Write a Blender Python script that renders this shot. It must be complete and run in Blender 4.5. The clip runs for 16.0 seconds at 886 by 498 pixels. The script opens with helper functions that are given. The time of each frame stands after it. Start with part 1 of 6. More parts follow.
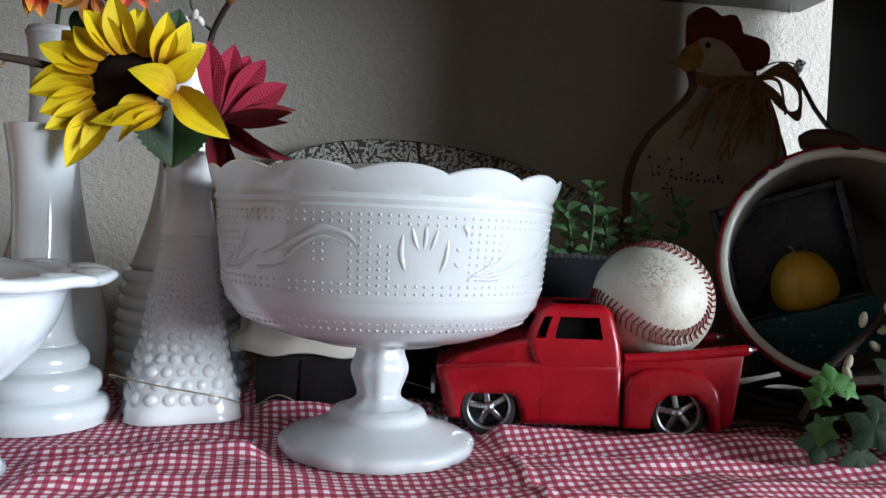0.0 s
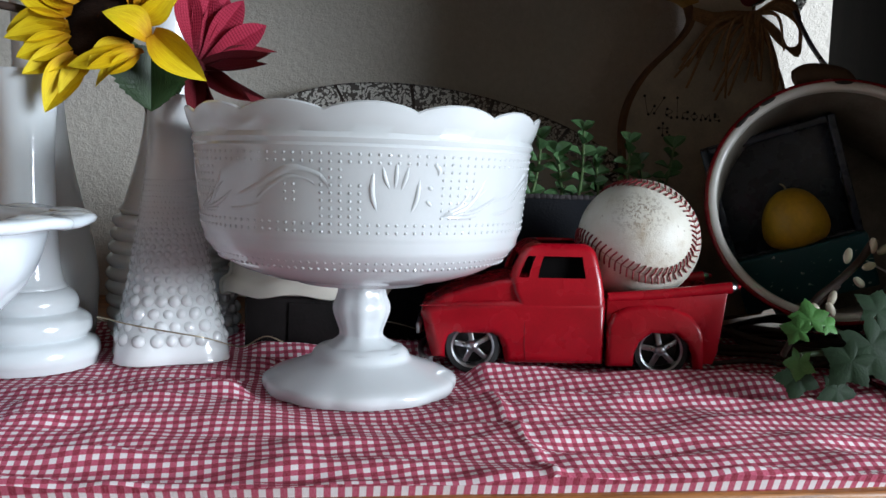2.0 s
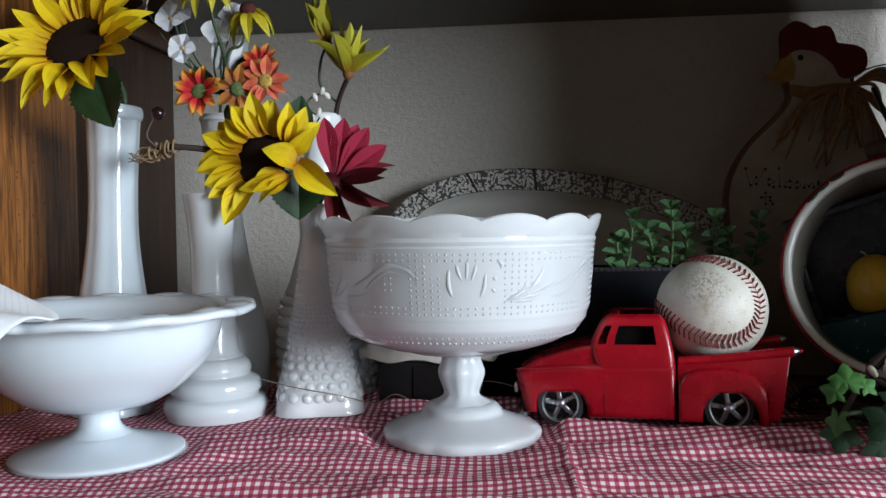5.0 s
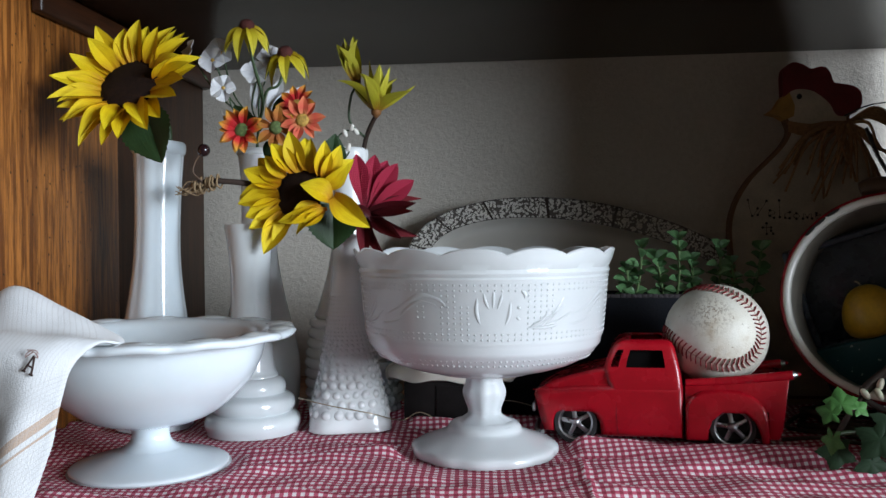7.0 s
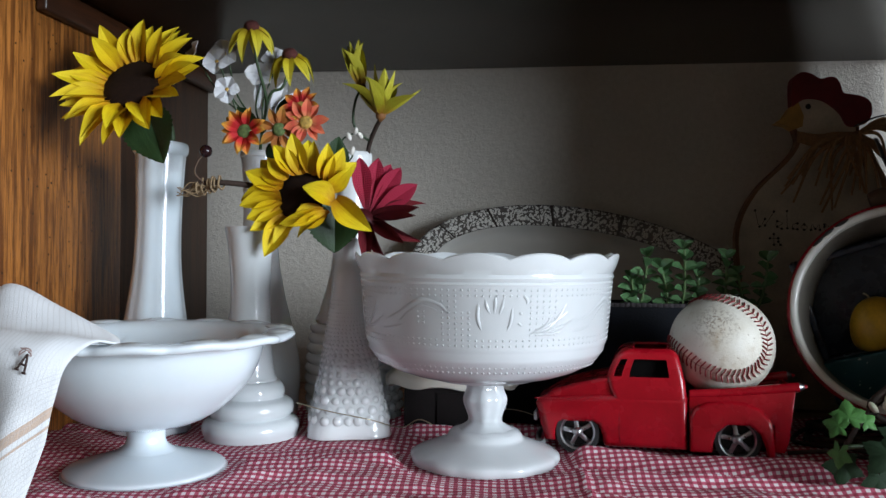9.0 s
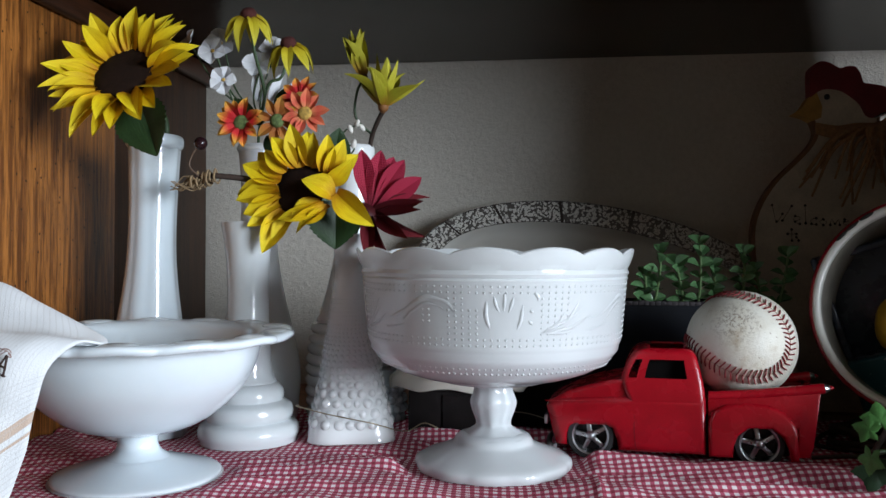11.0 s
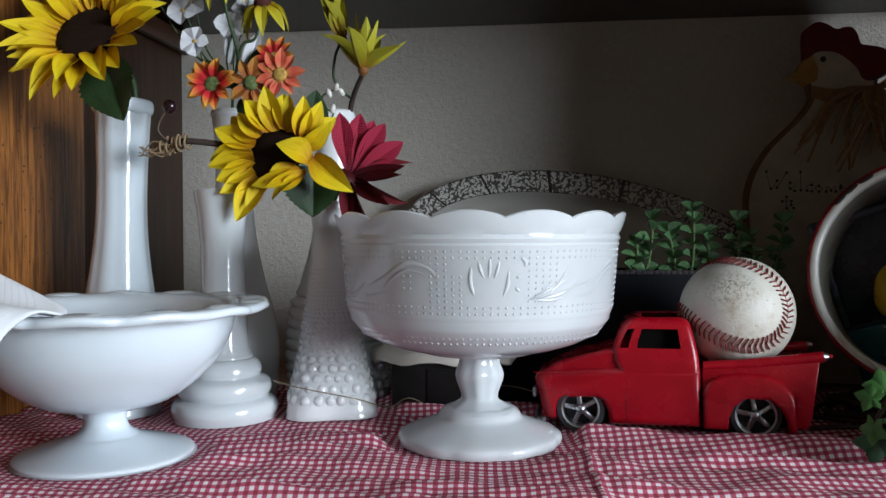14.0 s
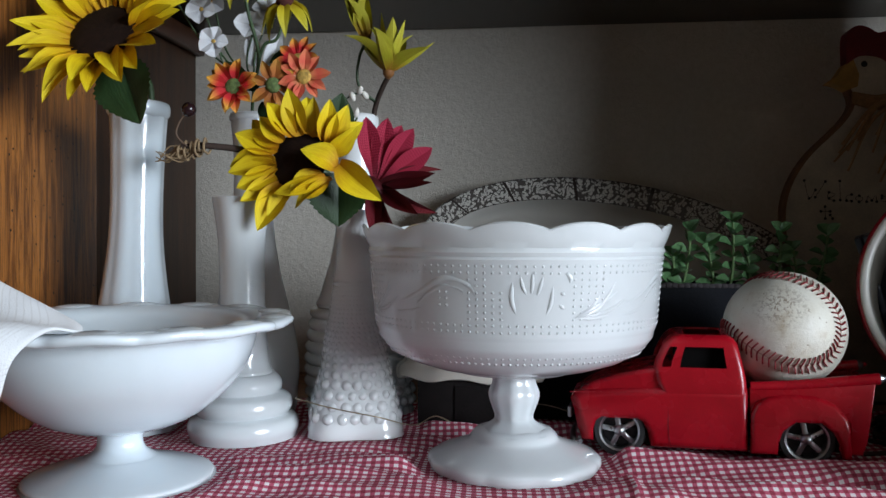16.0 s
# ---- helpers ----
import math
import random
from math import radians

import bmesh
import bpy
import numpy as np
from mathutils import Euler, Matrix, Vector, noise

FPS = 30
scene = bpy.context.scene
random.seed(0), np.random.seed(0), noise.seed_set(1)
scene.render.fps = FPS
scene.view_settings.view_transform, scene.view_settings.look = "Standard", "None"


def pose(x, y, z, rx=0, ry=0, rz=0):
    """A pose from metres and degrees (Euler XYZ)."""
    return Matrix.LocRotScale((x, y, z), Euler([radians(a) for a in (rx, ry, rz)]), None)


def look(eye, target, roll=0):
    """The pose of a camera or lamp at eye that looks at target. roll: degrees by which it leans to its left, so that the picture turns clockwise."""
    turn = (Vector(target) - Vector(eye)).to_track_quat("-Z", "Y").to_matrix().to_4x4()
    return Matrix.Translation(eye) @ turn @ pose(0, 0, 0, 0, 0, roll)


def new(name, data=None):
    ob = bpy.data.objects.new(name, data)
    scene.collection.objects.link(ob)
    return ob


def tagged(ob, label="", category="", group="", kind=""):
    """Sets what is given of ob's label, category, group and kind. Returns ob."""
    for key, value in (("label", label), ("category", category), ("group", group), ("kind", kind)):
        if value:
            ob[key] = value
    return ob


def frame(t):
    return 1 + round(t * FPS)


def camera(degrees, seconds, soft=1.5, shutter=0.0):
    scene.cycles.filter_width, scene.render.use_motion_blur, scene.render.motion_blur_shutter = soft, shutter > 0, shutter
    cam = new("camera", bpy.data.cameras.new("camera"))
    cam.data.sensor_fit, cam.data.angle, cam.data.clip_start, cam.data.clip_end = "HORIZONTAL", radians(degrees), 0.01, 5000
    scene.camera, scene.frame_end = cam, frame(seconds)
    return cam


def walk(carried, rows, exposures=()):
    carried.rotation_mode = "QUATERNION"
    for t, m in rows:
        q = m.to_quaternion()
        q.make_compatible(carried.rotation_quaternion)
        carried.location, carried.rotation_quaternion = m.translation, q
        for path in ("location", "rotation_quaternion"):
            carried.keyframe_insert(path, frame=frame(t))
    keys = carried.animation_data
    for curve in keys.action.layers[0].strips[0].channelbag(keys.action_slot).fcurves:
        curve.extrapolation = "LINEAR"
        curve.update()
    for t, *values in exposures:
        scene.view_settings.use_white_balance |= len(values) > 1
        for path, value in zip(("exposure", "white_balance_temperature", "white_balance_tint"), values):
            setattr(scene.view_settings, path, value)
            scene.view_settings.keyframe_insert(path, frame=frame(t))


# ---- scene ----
cam = camera(56.8, 16.0, soft=1.5)
METRES, EYE, TILT, LEAN, TURN = 0.625, 0.117, -1.5, -2.5, -8.0
ROWS = [
    (0.0, 0.0, 0.0, 0.0, 0.0, 0.0, -0.0),
    (0.5, -0.0292, 0.003, -0.0111, 1.76, -0.32, 0.13),
    (1.0, 0.0217, -0.0114, -0.0396, -0.39, -2.57, -0.59),
    (1.5, 0.0752, -0.016, 0.0018, -0.17, -2.67, -0.04),
    (2.0, 0.0307, -0.0011, -0.0065, 1.16, -3.64, 0.69),
    (2.5, 0.1571, 0.0317, 0.0068, 4.7, -2.01, 1.7),
    (3.0, 0.195, 0.0598, 0.0099, 13.94, -0.58, 2.2),
    (3.5, 0.1578, -0.0053, 0.0081, 14.4, -0.71, 3.23),
    (4.0, 0.1555, -0.0903, 0.0225, 14.53, -0.16, 2.97),
    (6.5, 0.1261, -0.1721, 0.0226, 14.51, 0.98, 2.72),
    (7.0, 0.1393, -0.2125, 0.0375, 14.61, 1.52, 2.5),
    (7.5, 0.1533, -0.2561, 0.0441, 14.61, 1.53, 2.3),
    (8.0, 0.1479, -0.2383, 0.0373, 14.65, 1.96, 1.77),
    (10.5, 0.1334, -0.169, 0.0295, 15.31, 2.37, 1.81),
    (11.0, 0.1277, -0.1605, 0.0269, 15.31, 2.37, 1.81),
    (11.5, 0.127, -0.158, 0.0231, 15.38, 2.38, 2.04),
    (12.0, 0.1246, -0.1603, 0.0246, 15.39, 2.16, 1.81),
    (12.5, 0.1301, -0.1477, 0.0136, 15.09, 2.11, 1.97),
    (13.0, 0.1383, -0.1374, 0.0174, 14.8, 1.86, 2.17),
    (13.5, 0.1325, -0.1305, 0.013, 14.65, 1.85, 2.21),
    (14.0, 0.1227, -0.12, 0.013, 14.56, 1.04, 2.26),
    (14.5, 0.0993, -0.1084, 0.0254, 14.8, 1.22, 2.03),
    (15.0, 0.1012, -0.089, 0.0272, 14.77, 1.22, 1.85),
    (15.5, 0.0908, -0.0879, 0.0254, 14.75, 1.25, 1.86),
    (16.0, 0.0848, -0.0862, 0.0232, 14.78, 1.29, 1.89),
]
walk(cam, [(t, pose(0, 0, EYE, TILT, LEAN, TURN) @ pose(METRES * x, METRES * y, METRES * z, 90 + pitch, roll, yaw)) for t, x, y, z, yaw, pitch, roll in ROWS],
     exposures=[(0.0, 0.18), (0.5, 0.12), (1.5, 0.26), (2.3, 0.09), (3.0, -0.05), (4.0, -0.05), (7.0, 0.0), (13.0, -0.07), (16.0, -0.13)])

# ---- light: one window in the room's right-hand wall, a dim room round the cabinet ----
world = bpy.data.worlds.new("world")
scene.world = world
world.use_nodes = True
wn = world.node_tree
sky = wn.nodes.new("ShaderNodeTexSky")
sky.sky_type = "NISHITA"
sky.sun_disc = False
sky.sun_elevation, sky.sun_rotation = radians(35), radians(90)
wn.nodes["Background"].inputs["Strength"].default_value = 0.012
wn.links.new(sky.outputs["Color"], wn.nodes["Background"].inputs["Color"])

WINDOW = (1.9, -1.55, -0.34, -0.02, 0.84)   # x of the wall, y from, y to, z from, z to
win_data = bpy.data.lights.new("window_daylight", "AREA")
win_data.shape, win_data.size, win_data.size_y = "ELLIPSE", WINDOW[2] - WINDOW[1], WINDOW[4] - WINDOW[3]
win_data.energy, win_data.color = 94.0, (0.80, 0.895, 1.0)
win_lamp = new("window_daylight", win_data)
win_lamp.matrix_world = look((WINDOW[0] - 0.03, (WINDOW[1] + WINDOW[2]) / 2, (WINDOW[3] + WINDOW[4]) / 2), (0.0, (WINDOW[1] + WINDOW[2]) / 2, 0.45))

# added unseen lamp near the back wall; its light slips behind the dark panel
FILL_SLOT = (1.9, 0.06, 0.18, -0.10, 0.70)
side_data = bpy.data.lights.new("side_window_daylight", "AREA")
side_data.shape, side_data.size, side_data.size_y = "RECTANGLE", FILL_SLOT[2] - FILL_SLOT[1], FILL_SLOT[4] - FILL_SLOT[3]
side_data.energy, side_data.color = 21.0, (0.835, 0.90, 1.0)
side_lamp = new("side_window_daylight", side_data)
side_lamp.matrix_world = look((FILL_SLOT[0] - 0.03, (FILL_SLOT[1] + FILL_SLOT[2]) / 2, (FILL_SLOT[3] + FILL_SLOT[4]) / 2), (0.0, (FILL_SLOT[1] + FILL_SLOT[2]) / 2, (FILL_SLOT[3] + FILL_SLOT[4]) / 2))


# ---- materials ----
def nodes_of(name):
    m = bpy.data.materials.new(name)
    m.use_nodes = True
    t = m.node_tree
    return m, t, t.nodes["Principled BSDF"]


def coords(t, scale=(1, 1, 1), turn=(0, 0, 0), kind="Object"):
    c, mp = t.nodes.new("ShaderNodeTexCoord"), t.nodes.new("ShaderNodeMapping")
    mp.inputs["Scale"].default_value = scale
    mp.inputs["Rotation"].default_value = [radians(a) for a in turn]
    t.links.new(c.outputs[kind], mp.inputs["Vector"])
    return mp.outputs["Vector"]


def noise_tex(t, vec, scale, detail=4.0, rough=0.55, distort=0.0):
    n = t.nodes.new("ShaderNodeTexNoise")
    n.inputs["Scale"].default_value, n.inputs["Detail"].default_value = scale, detail
    n.inputs["Roughness"].default_value, n.inputs["Distortion"].default_value = rough, distort
    t.links.new(vec, n.inputs["Vector"])
    return n.outputs["Fac"]


def ramp(t, fac, stops):
    r = t.nodes.new("ShaderNodeValToRGB")
    while len(r.color_ramp.elements) < len(stops):
        r.color_ramp.elements.new(0.5)
    for e, (p, c) in zip(r.color_ramp.elements, stops):
        e.position, e.color = p, (*c, 1) if len(c) == 3 else c
    t.links.new(fac, r.inputs["Fac"])
    return r.outputs["Color"]


def mix(t, fac, a, b, mode="MIX"):
    n = t.nodes.new("ShaderNodeMix")
    n.data_type, n.blend_type = "RGBA", mode
    for key, v in ((0, fac), (6, a), (7, b)):
        if hasattr(v, "is_linked"):
            t.links.new(v, n.inputs[key])
        elif key == 0:
            n.inputs[0].default_value = v
        else:
            n.inputs[key].default_value = (*v, 1)
    return n.outputs[2]


def maths(t, op, a, b=0.0):
    n = t.nodes.new("ShaderNodeMath")
    n.operation = op
    for i, v in enumerate((a, b)):
        if hasattr(v, "is_linked"):
            t.links.new(v, n.inputs[i])
        else:
            n.inputs[i].default_value = v
    return n.outputs[0]


def bump(t, bsdf, height, strength, distance=0.001):
    b = t.nodes.new("ShaderNodeBump")
    b.inputs["Strength"].default_value, b.inputs["Distance"].default_value = strength, distance
    t.links.new(height, b.inputs["Height"])
    t.links.new(b.outputs["Normal"], bsdf.inputs["Normal"])


def plain(name, colour, rough=0.5, metal=0.0, vary=0.12, scale=60.0, grain=600.0, relief=0.15, spec=0.5, sheen=0.0, coat=0.0):
    """A surface with blotches, fine grain and a little relief."""
    m, t, b = nodes_of(name)
    v = coords(t)
    big, fine = noise_tex(t, v, scale, 3), noise_tex(t, v, grain, 3)
    lo, hi = [c * (1 - vary) for c in colour], [min(1, c * (1 + vary)) for c in colour]
    c1 = ramp(t, big, [(0.3, lo), (0.7, hi)])
    c2 = mix(t, 0.25, c1, ramp(t, fine, [(0.35, lo), (0.65, hi)]))
    t.links.new(c2, b.inputs["Base Color"])
    t.links.new(maths(t, "ADD", maths(t, "MULTIPLY", big, 0.2), max(0.02, rough - 0.1)), b.inputs["Roughness"])
    b.inputs["Metallic"].default_value = metal
    b.inputs["Specular IOR Level"].default_value = spec
    b.inputs["Sheen Weight"].default_value = sheen
    b.inputs["Coat Weight"].default_value = coat
    if relief:
        bump(t, b, fine, relief, 0.0006)
    return m


def milk(name, colour=(0.725, 0.765, 0.780), rough=0.075, depth=0.6, glow=0.0):
    m, t, b = nodes_of(name)
    v = coords(t)
    big, fine = noise_tex(t, v, 25, 3), noise_tex(t, v, 160, 2)
    t.links.new(ramp(t, big, [(0.3, [c * 0.96 for c in colour]), (0.7, colour)]), b.inputs["Base Color"])
    t.links.new(maths(t, "ADD", maths(t, "MULTIPLY", big, 0.10), rough - 0.05), b.inputs["Roughness"])
    b.inputs["IOR"].default_value = 1.6
    b.inputs["Subsurface Weight"].default_value = depth
    b.inputs["Subsurface Radius"].default_value = (1, 1, 1)
    b.inputs["Subsurface Scale"].default_value = 0.009
    bump(t, b, fine, 0.06, 0.0008)
    if glow:
        # opal glass lets part of the light through, scattered
        thin, both = t.nodes.new("ShaderNodeBsdfTranslucent"), t.nodes.new("ShaderNodeMixShader")
        thin.inputs["Color"].default_value = (0.86, 0.90, 0.95, 1)
        both.inputs[0].default_value = glow
        t.links.new(b.outputs[0], both.inputs[1])
        t.links.new(thin.outputs[0], both.inputs[2])
        t.links.new(both.outputs[0], t.nodes["Material Output"].inputs["Surface"])
    return m


def wood(name, dark, light, axis="X", rough=0.4, worm=True, spread=9.0, spec=0.5):
    """Long grain along one axis, with pores and worm specks."""
    m, t, b = nodes_of(name)
    s = {"X": (0.05, 1, 1), "Y": (1, 0.05, 1), "Z": (1, 1, 0.05)}[axis]
    v, v0 = coords(t, s), coords(t)
    figure = noise_tex(t, v, spread * 4, 5, 0.6, 0.6)
    pores = noise_tex(t, v, 620, 5, 0.75)
    broad = noise_tex(t, coords(t, [0.3 + 0.7 * k for k in s]), 7, 3)
    c = ramp(t, figure, [(0.40, dark), (0.5, [0.6 * a + 0.4 * d for a, d in zip(light, dark)]), (0.60, light)])
    c = mix(t, ramp(t, pores, [(0.38, (0.85, 0.85, 0.85)), (0.52, (0, 0, 0))]), c, [d * 0.55 for d in dark])
    c = mix(t, 0.25, c, ramp(t, broad, [(0.3, [d * 0.8 for d in dark]), (0.7, light)]), "MIX")
    if worm:
        vor = t.nodes.new("ShaderNodeTexVoronoi")
        vor.inputs["Scale"].default_value = 110
        t.links.new(v0, vor.inputs["Vector"])
        sep = t.nodes.new("ShaderNodeSeparateXYZ")
        t.links.new(vor.outputs["Color"], sep.inputs[0])
        hole = maths(t, "MULTIPLY", maths(t, "LESS_THAN", vor.outputs["Distance"], 0.10), maths(t, "GREATER_THAN", sep.outputs["X"], 0.45))
        c = mix(t, hole, c, [d * 0.15 for d in dark])
    t.links.new(c, b.inputs["Base Color"])
    t.links.new(maths(t, "ADD", maths(t, "MULTIPLY", pores, 0.2), rough - 0.1), b.inputs["Roughness"])
    b.inputs["Specular IOR Level"].default_value = spec
    bump(t, b, pores, 0.25, 0.0005)
    return m


def plaster():
    m, t, b = nodes_of("wall_plaster")
    v = coords(t)
    big, mid, fine = noise_tex(t, v, 6, 3), noise_tex(t, v, 170, 5, 0.62), noise_tex(t, v, 620, 3)
    t.links.new(mix(t, 0.3, ramp(t, big, [(0.3, (0.55, 0.51, 0.445)), (0.7, (0.63, 0.59, 0.52))]), ramp(t, mid, [(0.35, (0.50, 0.47, 0.415)), (0.65, (0.70, 0.665, 0.60))])), b.inputs["Base Color"])
    b.inputs["Roughness"].default_value = 0.5
    bump(t, b, maths(t, "ADD", mid, maths(t, "MULTIPLY", fine, 0.4)), 0.8, 0.0022)
    return m


def gingham():
    """Red and white woven checks from the cloth's own UV, in metres."""
    m, t, b = nodes_of("gingham_cotton")
    uv = t.nodes.new("ShaderNodeUVMap")
    sep = t.nodes.new("ShaderNodeSeparateXYZ")
    t.links.new(uv.outputs["UV"], sep.inputs[0])
    bands = []
    for k in ("X", "Y"):
        f = maths(t, "FRACT", maths(t, "MULTIPLY", sep.outputs[k], 1 / CHECK))
        tri = maths(t, "ABSOLUTE", maths(t, "SUBTRACT", f, 0.5))
        bands.append(ramp(t, tri, [(0.225, (0, 0, 0)), (0.275, (1, 1, 1))]))
    both = maths(t, "ADD", maths(t, "MULTIPLY", bands[0], 0.5), maths(t, "MULTIPLY", bands[1], 0.5))
    weave = noise_tex(t, uv.outputs["UV"], 1500, 2)
    blot = noise_tex(t, uv.outputs["UV"], 30, 3)
    c = ramp(t, both, [(0.0, (0.86, 0.80, 0.815)), (0.5, (0.52, 0.080, 0.150)), (1.0, (0.27, 0.004, 0.034))])
    c = mix(t, 0.12, c, ramp(t, weave, [(0.3, (0.12, 0.02, 0.03)), (0.7, (0.75, 0.6, 0.6))]))
    c = mix(t, maths(t, "MULTIPLY", blot, 0.06), c, (0.35, 0.14, 0.16))
    t.links.new(c, b.inputs["Base Color"])
    b.inputs["Roughness"].default_value = 0.9
    b.inputs["Specular IOR Level"].default_value = 0.2
    bump(t, b, weave, 0.35, 0.0006)
    return m


CHECK = 0.0051
M_MILK = milk("milk_glass", depth=0.4, glow=0.09)
M_MILK_BLUE = milk("cool_milk_glass", (0.64, 0.71, 0.755), 0.08)
M_MILK_DULL = milk("satin_milk_glass", (0.84, 0.865, 0.87), 0.14)
M_OAK = wood("oak_panel_wood", (0.085, 0.023, 0.005), (0.44, 0.165, 0.034), "Z", 0.40, True, 62)
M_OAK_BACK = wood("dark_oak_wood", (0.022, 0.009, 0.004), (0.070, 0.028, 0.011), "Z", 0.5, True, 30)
M_OAK_EDGE = wood("oak_shelf_wood", (0.15, 0.048, 0.011), (0.42, 0.175, 0.045), "X", 0.4, True, 26)
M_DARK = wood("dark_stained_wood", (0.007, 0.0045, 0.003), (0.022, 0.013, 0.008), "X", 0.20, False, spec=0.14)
# right panel goes near-black: its shade sits in the wood colour
M_PANEL = wood("shaded_panel_wood", (0.006, 0.004, 0.003), (0.014, 0.008, 0.006), "Z", 0.65, False, spec=0.12)
M_RAIL = wood("brown_rail_wood", (0.022, 0.008, 0.003), (0.075, 0.024, 0.009), "Y", 0.4, False)
M_WALL = plaster()
M_CLOTH = gingham()
M_ROOM = plain("room_paint", (0.105, 0.080, 0.056), 0.8, vary=0.05, scale=3)


# ---- builders ----
def part(name, bm, material, parent=None, label="", smooth=True):
    me = bpy.data.meshes.new(name)
    bmesh.ops.recalc_face_normals(bm, faces=bm.faces)
    if smooth:
        for f in bm.faces:
            f.smooth = True
    bm.to_mesh(me)
    bm.free()
    for m in material if isinstance(material, (list, tuple)) else [material]:
        me.materials.append(m)
    if smooth:
        me.set_sharp_from_angle(angle=radians(50))
    ob = new(name, me)
    ob.parent = parent
    if label:
        tagged(ob, label)
    return ob


def thing(name, label, category, m=None, group="", kind=""):
    ob = new(name)
    ob.empty_display_size = 0.02
    ob.matrix_world = m or Matrix()
    return tagged(ob, label, category, group, kind)


def box(x0, x1, y0, y1, z0, z1, bevel=0.0, segs=2, bm=None):
    bm2 = bmesh.new()
    bmesh.ops.create_cube(bm2, size=1)
    bmesh.ops.scale(bm2, vec=(x1 - x0, y1 - y0, z1 - z0), verts=bm2.verts)
    bmesh.ops.translate(bm2, vec=((x0 + x1) / 2, (y0 + y1) / 2, (z0 + z1) / 2), verts=bm2.verts)
    if bevel:
        bmesh.ops.bevel(bm2, geom=bm2.edges[:], offset=bevel, segments=segs, affect="EDGES", profile=0.5)
    if bm is None:
        return bm2
    return join(bm, bm2)


def join(bm, other, m=None):
    """Moves other's mesh into bm."""
    if m is not None:
        bmesh.ops.transform(other, matrix=m, verts=other.verts)
    me = bpy.data.meshes.new("tmp")
    other.to_mesh(me)
    other.free()
    bm.from_mesh(me)
    bpy.data.meshes.remove(me)
    return bm


def spline(pts, n):
    """Points along a Catmull-Rom curve through pts."""
    p = [np.array(q, float) for q in pts]
    p = [2 * p[0] - p[1]] + p + [2 * p[-1] - p[-2]]
    out = []
    for i in range(1, len(p) - 2):
        for k in range(n):
            s = k / n
            a, b, c, d = p[i - 1], p[i], p[i + 1], p[i + 2]
            out.append(0.5 * (2 * b + (c - a) * s + (2 * a - 5 * b + 4 * c - d) * s * s + (3 * b - a - 3 * c + d) * s ** 3))
    out.append(p[-2])
    return out


def lathe(profile, segs=64, smooth=0, shape=None):
    """Turns (radius, z) points round z. shape(angle, r, z, i) may give back another (r, z)."""
    prof = spline(profile, smooth) if smooth else profile
    bm = bmesh.new()
    rings = []
    for i, (r, z) in enumerate(prof):
        r = max(r, 0.0)
        if r < 1e-5:
            rings.append([bm.verts.new((0, 0, z))])
            continue
        ring = []
        for k in range(segs):
            a = 2 * math.pi * k / segs
            rr, zz = shape(a, r, z, i / (len(prof) - 1)) if shape else (r, z)
            ring.append(bm.verts.new((rr * math.cos(a), rr * math.sin(a), zz)))
        rings.append(ring)
    for a, b in zip(rings, rings[1:]):
        for k in range(segs):
            k2 = (k + 1) % segs
            vs = [a[k % len(a)], a[k2 % len(a)], b[k2 % len(b)], b[k % len(b)]]
            vs = list(dict.fromkeys(vs))
            if len(vs) > 2:
                bm.faces.new(vs)
    return bm


def tube(pts, radius, sides=8, n=6, bm=None):
    """A round rod along a smooth curve; radius may be a number or a function of 0..1."""
    path = [Vector(p) for p in (spline(pts, n) if n else pts)]
    bm = bm or bmesh.new()
    rings, side = [], None
    for i, p in enumerate(path):
        d = (path[min(i + 1, len(path) - 1)] - path[max(i - 1, 0)]).normalized()
        if side is None:
            side = d.cross(Vector((0.3, 0.2, 1))).normalized()
        side = (side - d * side.dot(d)).normalized()
        up = d.cross(side)
        r = radius(i / (len(path) - 1)) if callable(radius) else radius
        rings.append([bm.verts.new(p + (side * math.cos(2 * math.pi * k / sides) + up * math.sin(2 * math.pi * k / sides)) * r) for k in range(sides)])
    for a, b in zip(rings, rings[1:]):
        for k in range(sides):
            bm.faces.new((a[k], a[(k + 1) % sides], b[(k + 1) % sides], b[k]))
    bm.faces.new(rings[0][::-1])
    bm.faces.new(rings[-1])
    return bm


def ball(bm, centre, r, u=8, v=6, squash=(1, 1, 1)):
    o = bmesh.new()
    bmesh.ops.create_uvsphere(o, u_segments=u, v_segments=v, radius=r)
    bmesh.ops.scale(o, vec=squash, verts=o.verts)
    return join(bm, o, Matrix.Translation(centre))


# ---- the cabinet and the room round it ----
WALL_Y, LEFT_X, RIGHT_X, FRONT_Y, TOP_Z = 0.765, -0.312, 0.455, 0.284, 0.345
wall_north = tagged(part("wall_north", box(-1.9, 2.0, WALL_Y, WALL_Y + 0.1, -1.2, 1.5), M_WALL, smooth=False), "rough off-white plaster wall behind the open cabinet", "wall", kind="structure")
tagged(part("cabinet_side_left", box(LEFT_X - 0.022, LEFT_X, FRONT_Y - 0.03, 0.5675, -0.5, TOP_Z + 0.3, 0.002), M_OAK), "honey-brown oak cabinet side panel with worm specks", "cabinet panel", kind="structure")
tagged(part("cabinet_side_back", box(LEFT_X - 0.022, LEFT_X - 0.001, 0.568, WALL_Y - 0.002, -0.5, TOP_Z + 0.3, 0.0015), M_OAK_BACK), "dark brown rear section of the cabinet side", "cabinet panel", kind="structure")
tagged(part("cabinet_side_right", box(RIGHT_X, RIGHT_X + 0.022, FRONT_Y + 0.028, WALL_Y - 0.055, -0.5, TOP_Z + 0.3, 0.002), M_PANEL), "wooden cabinet side panel with its shade in the dark colour", "cabinet panel", kind="structure")
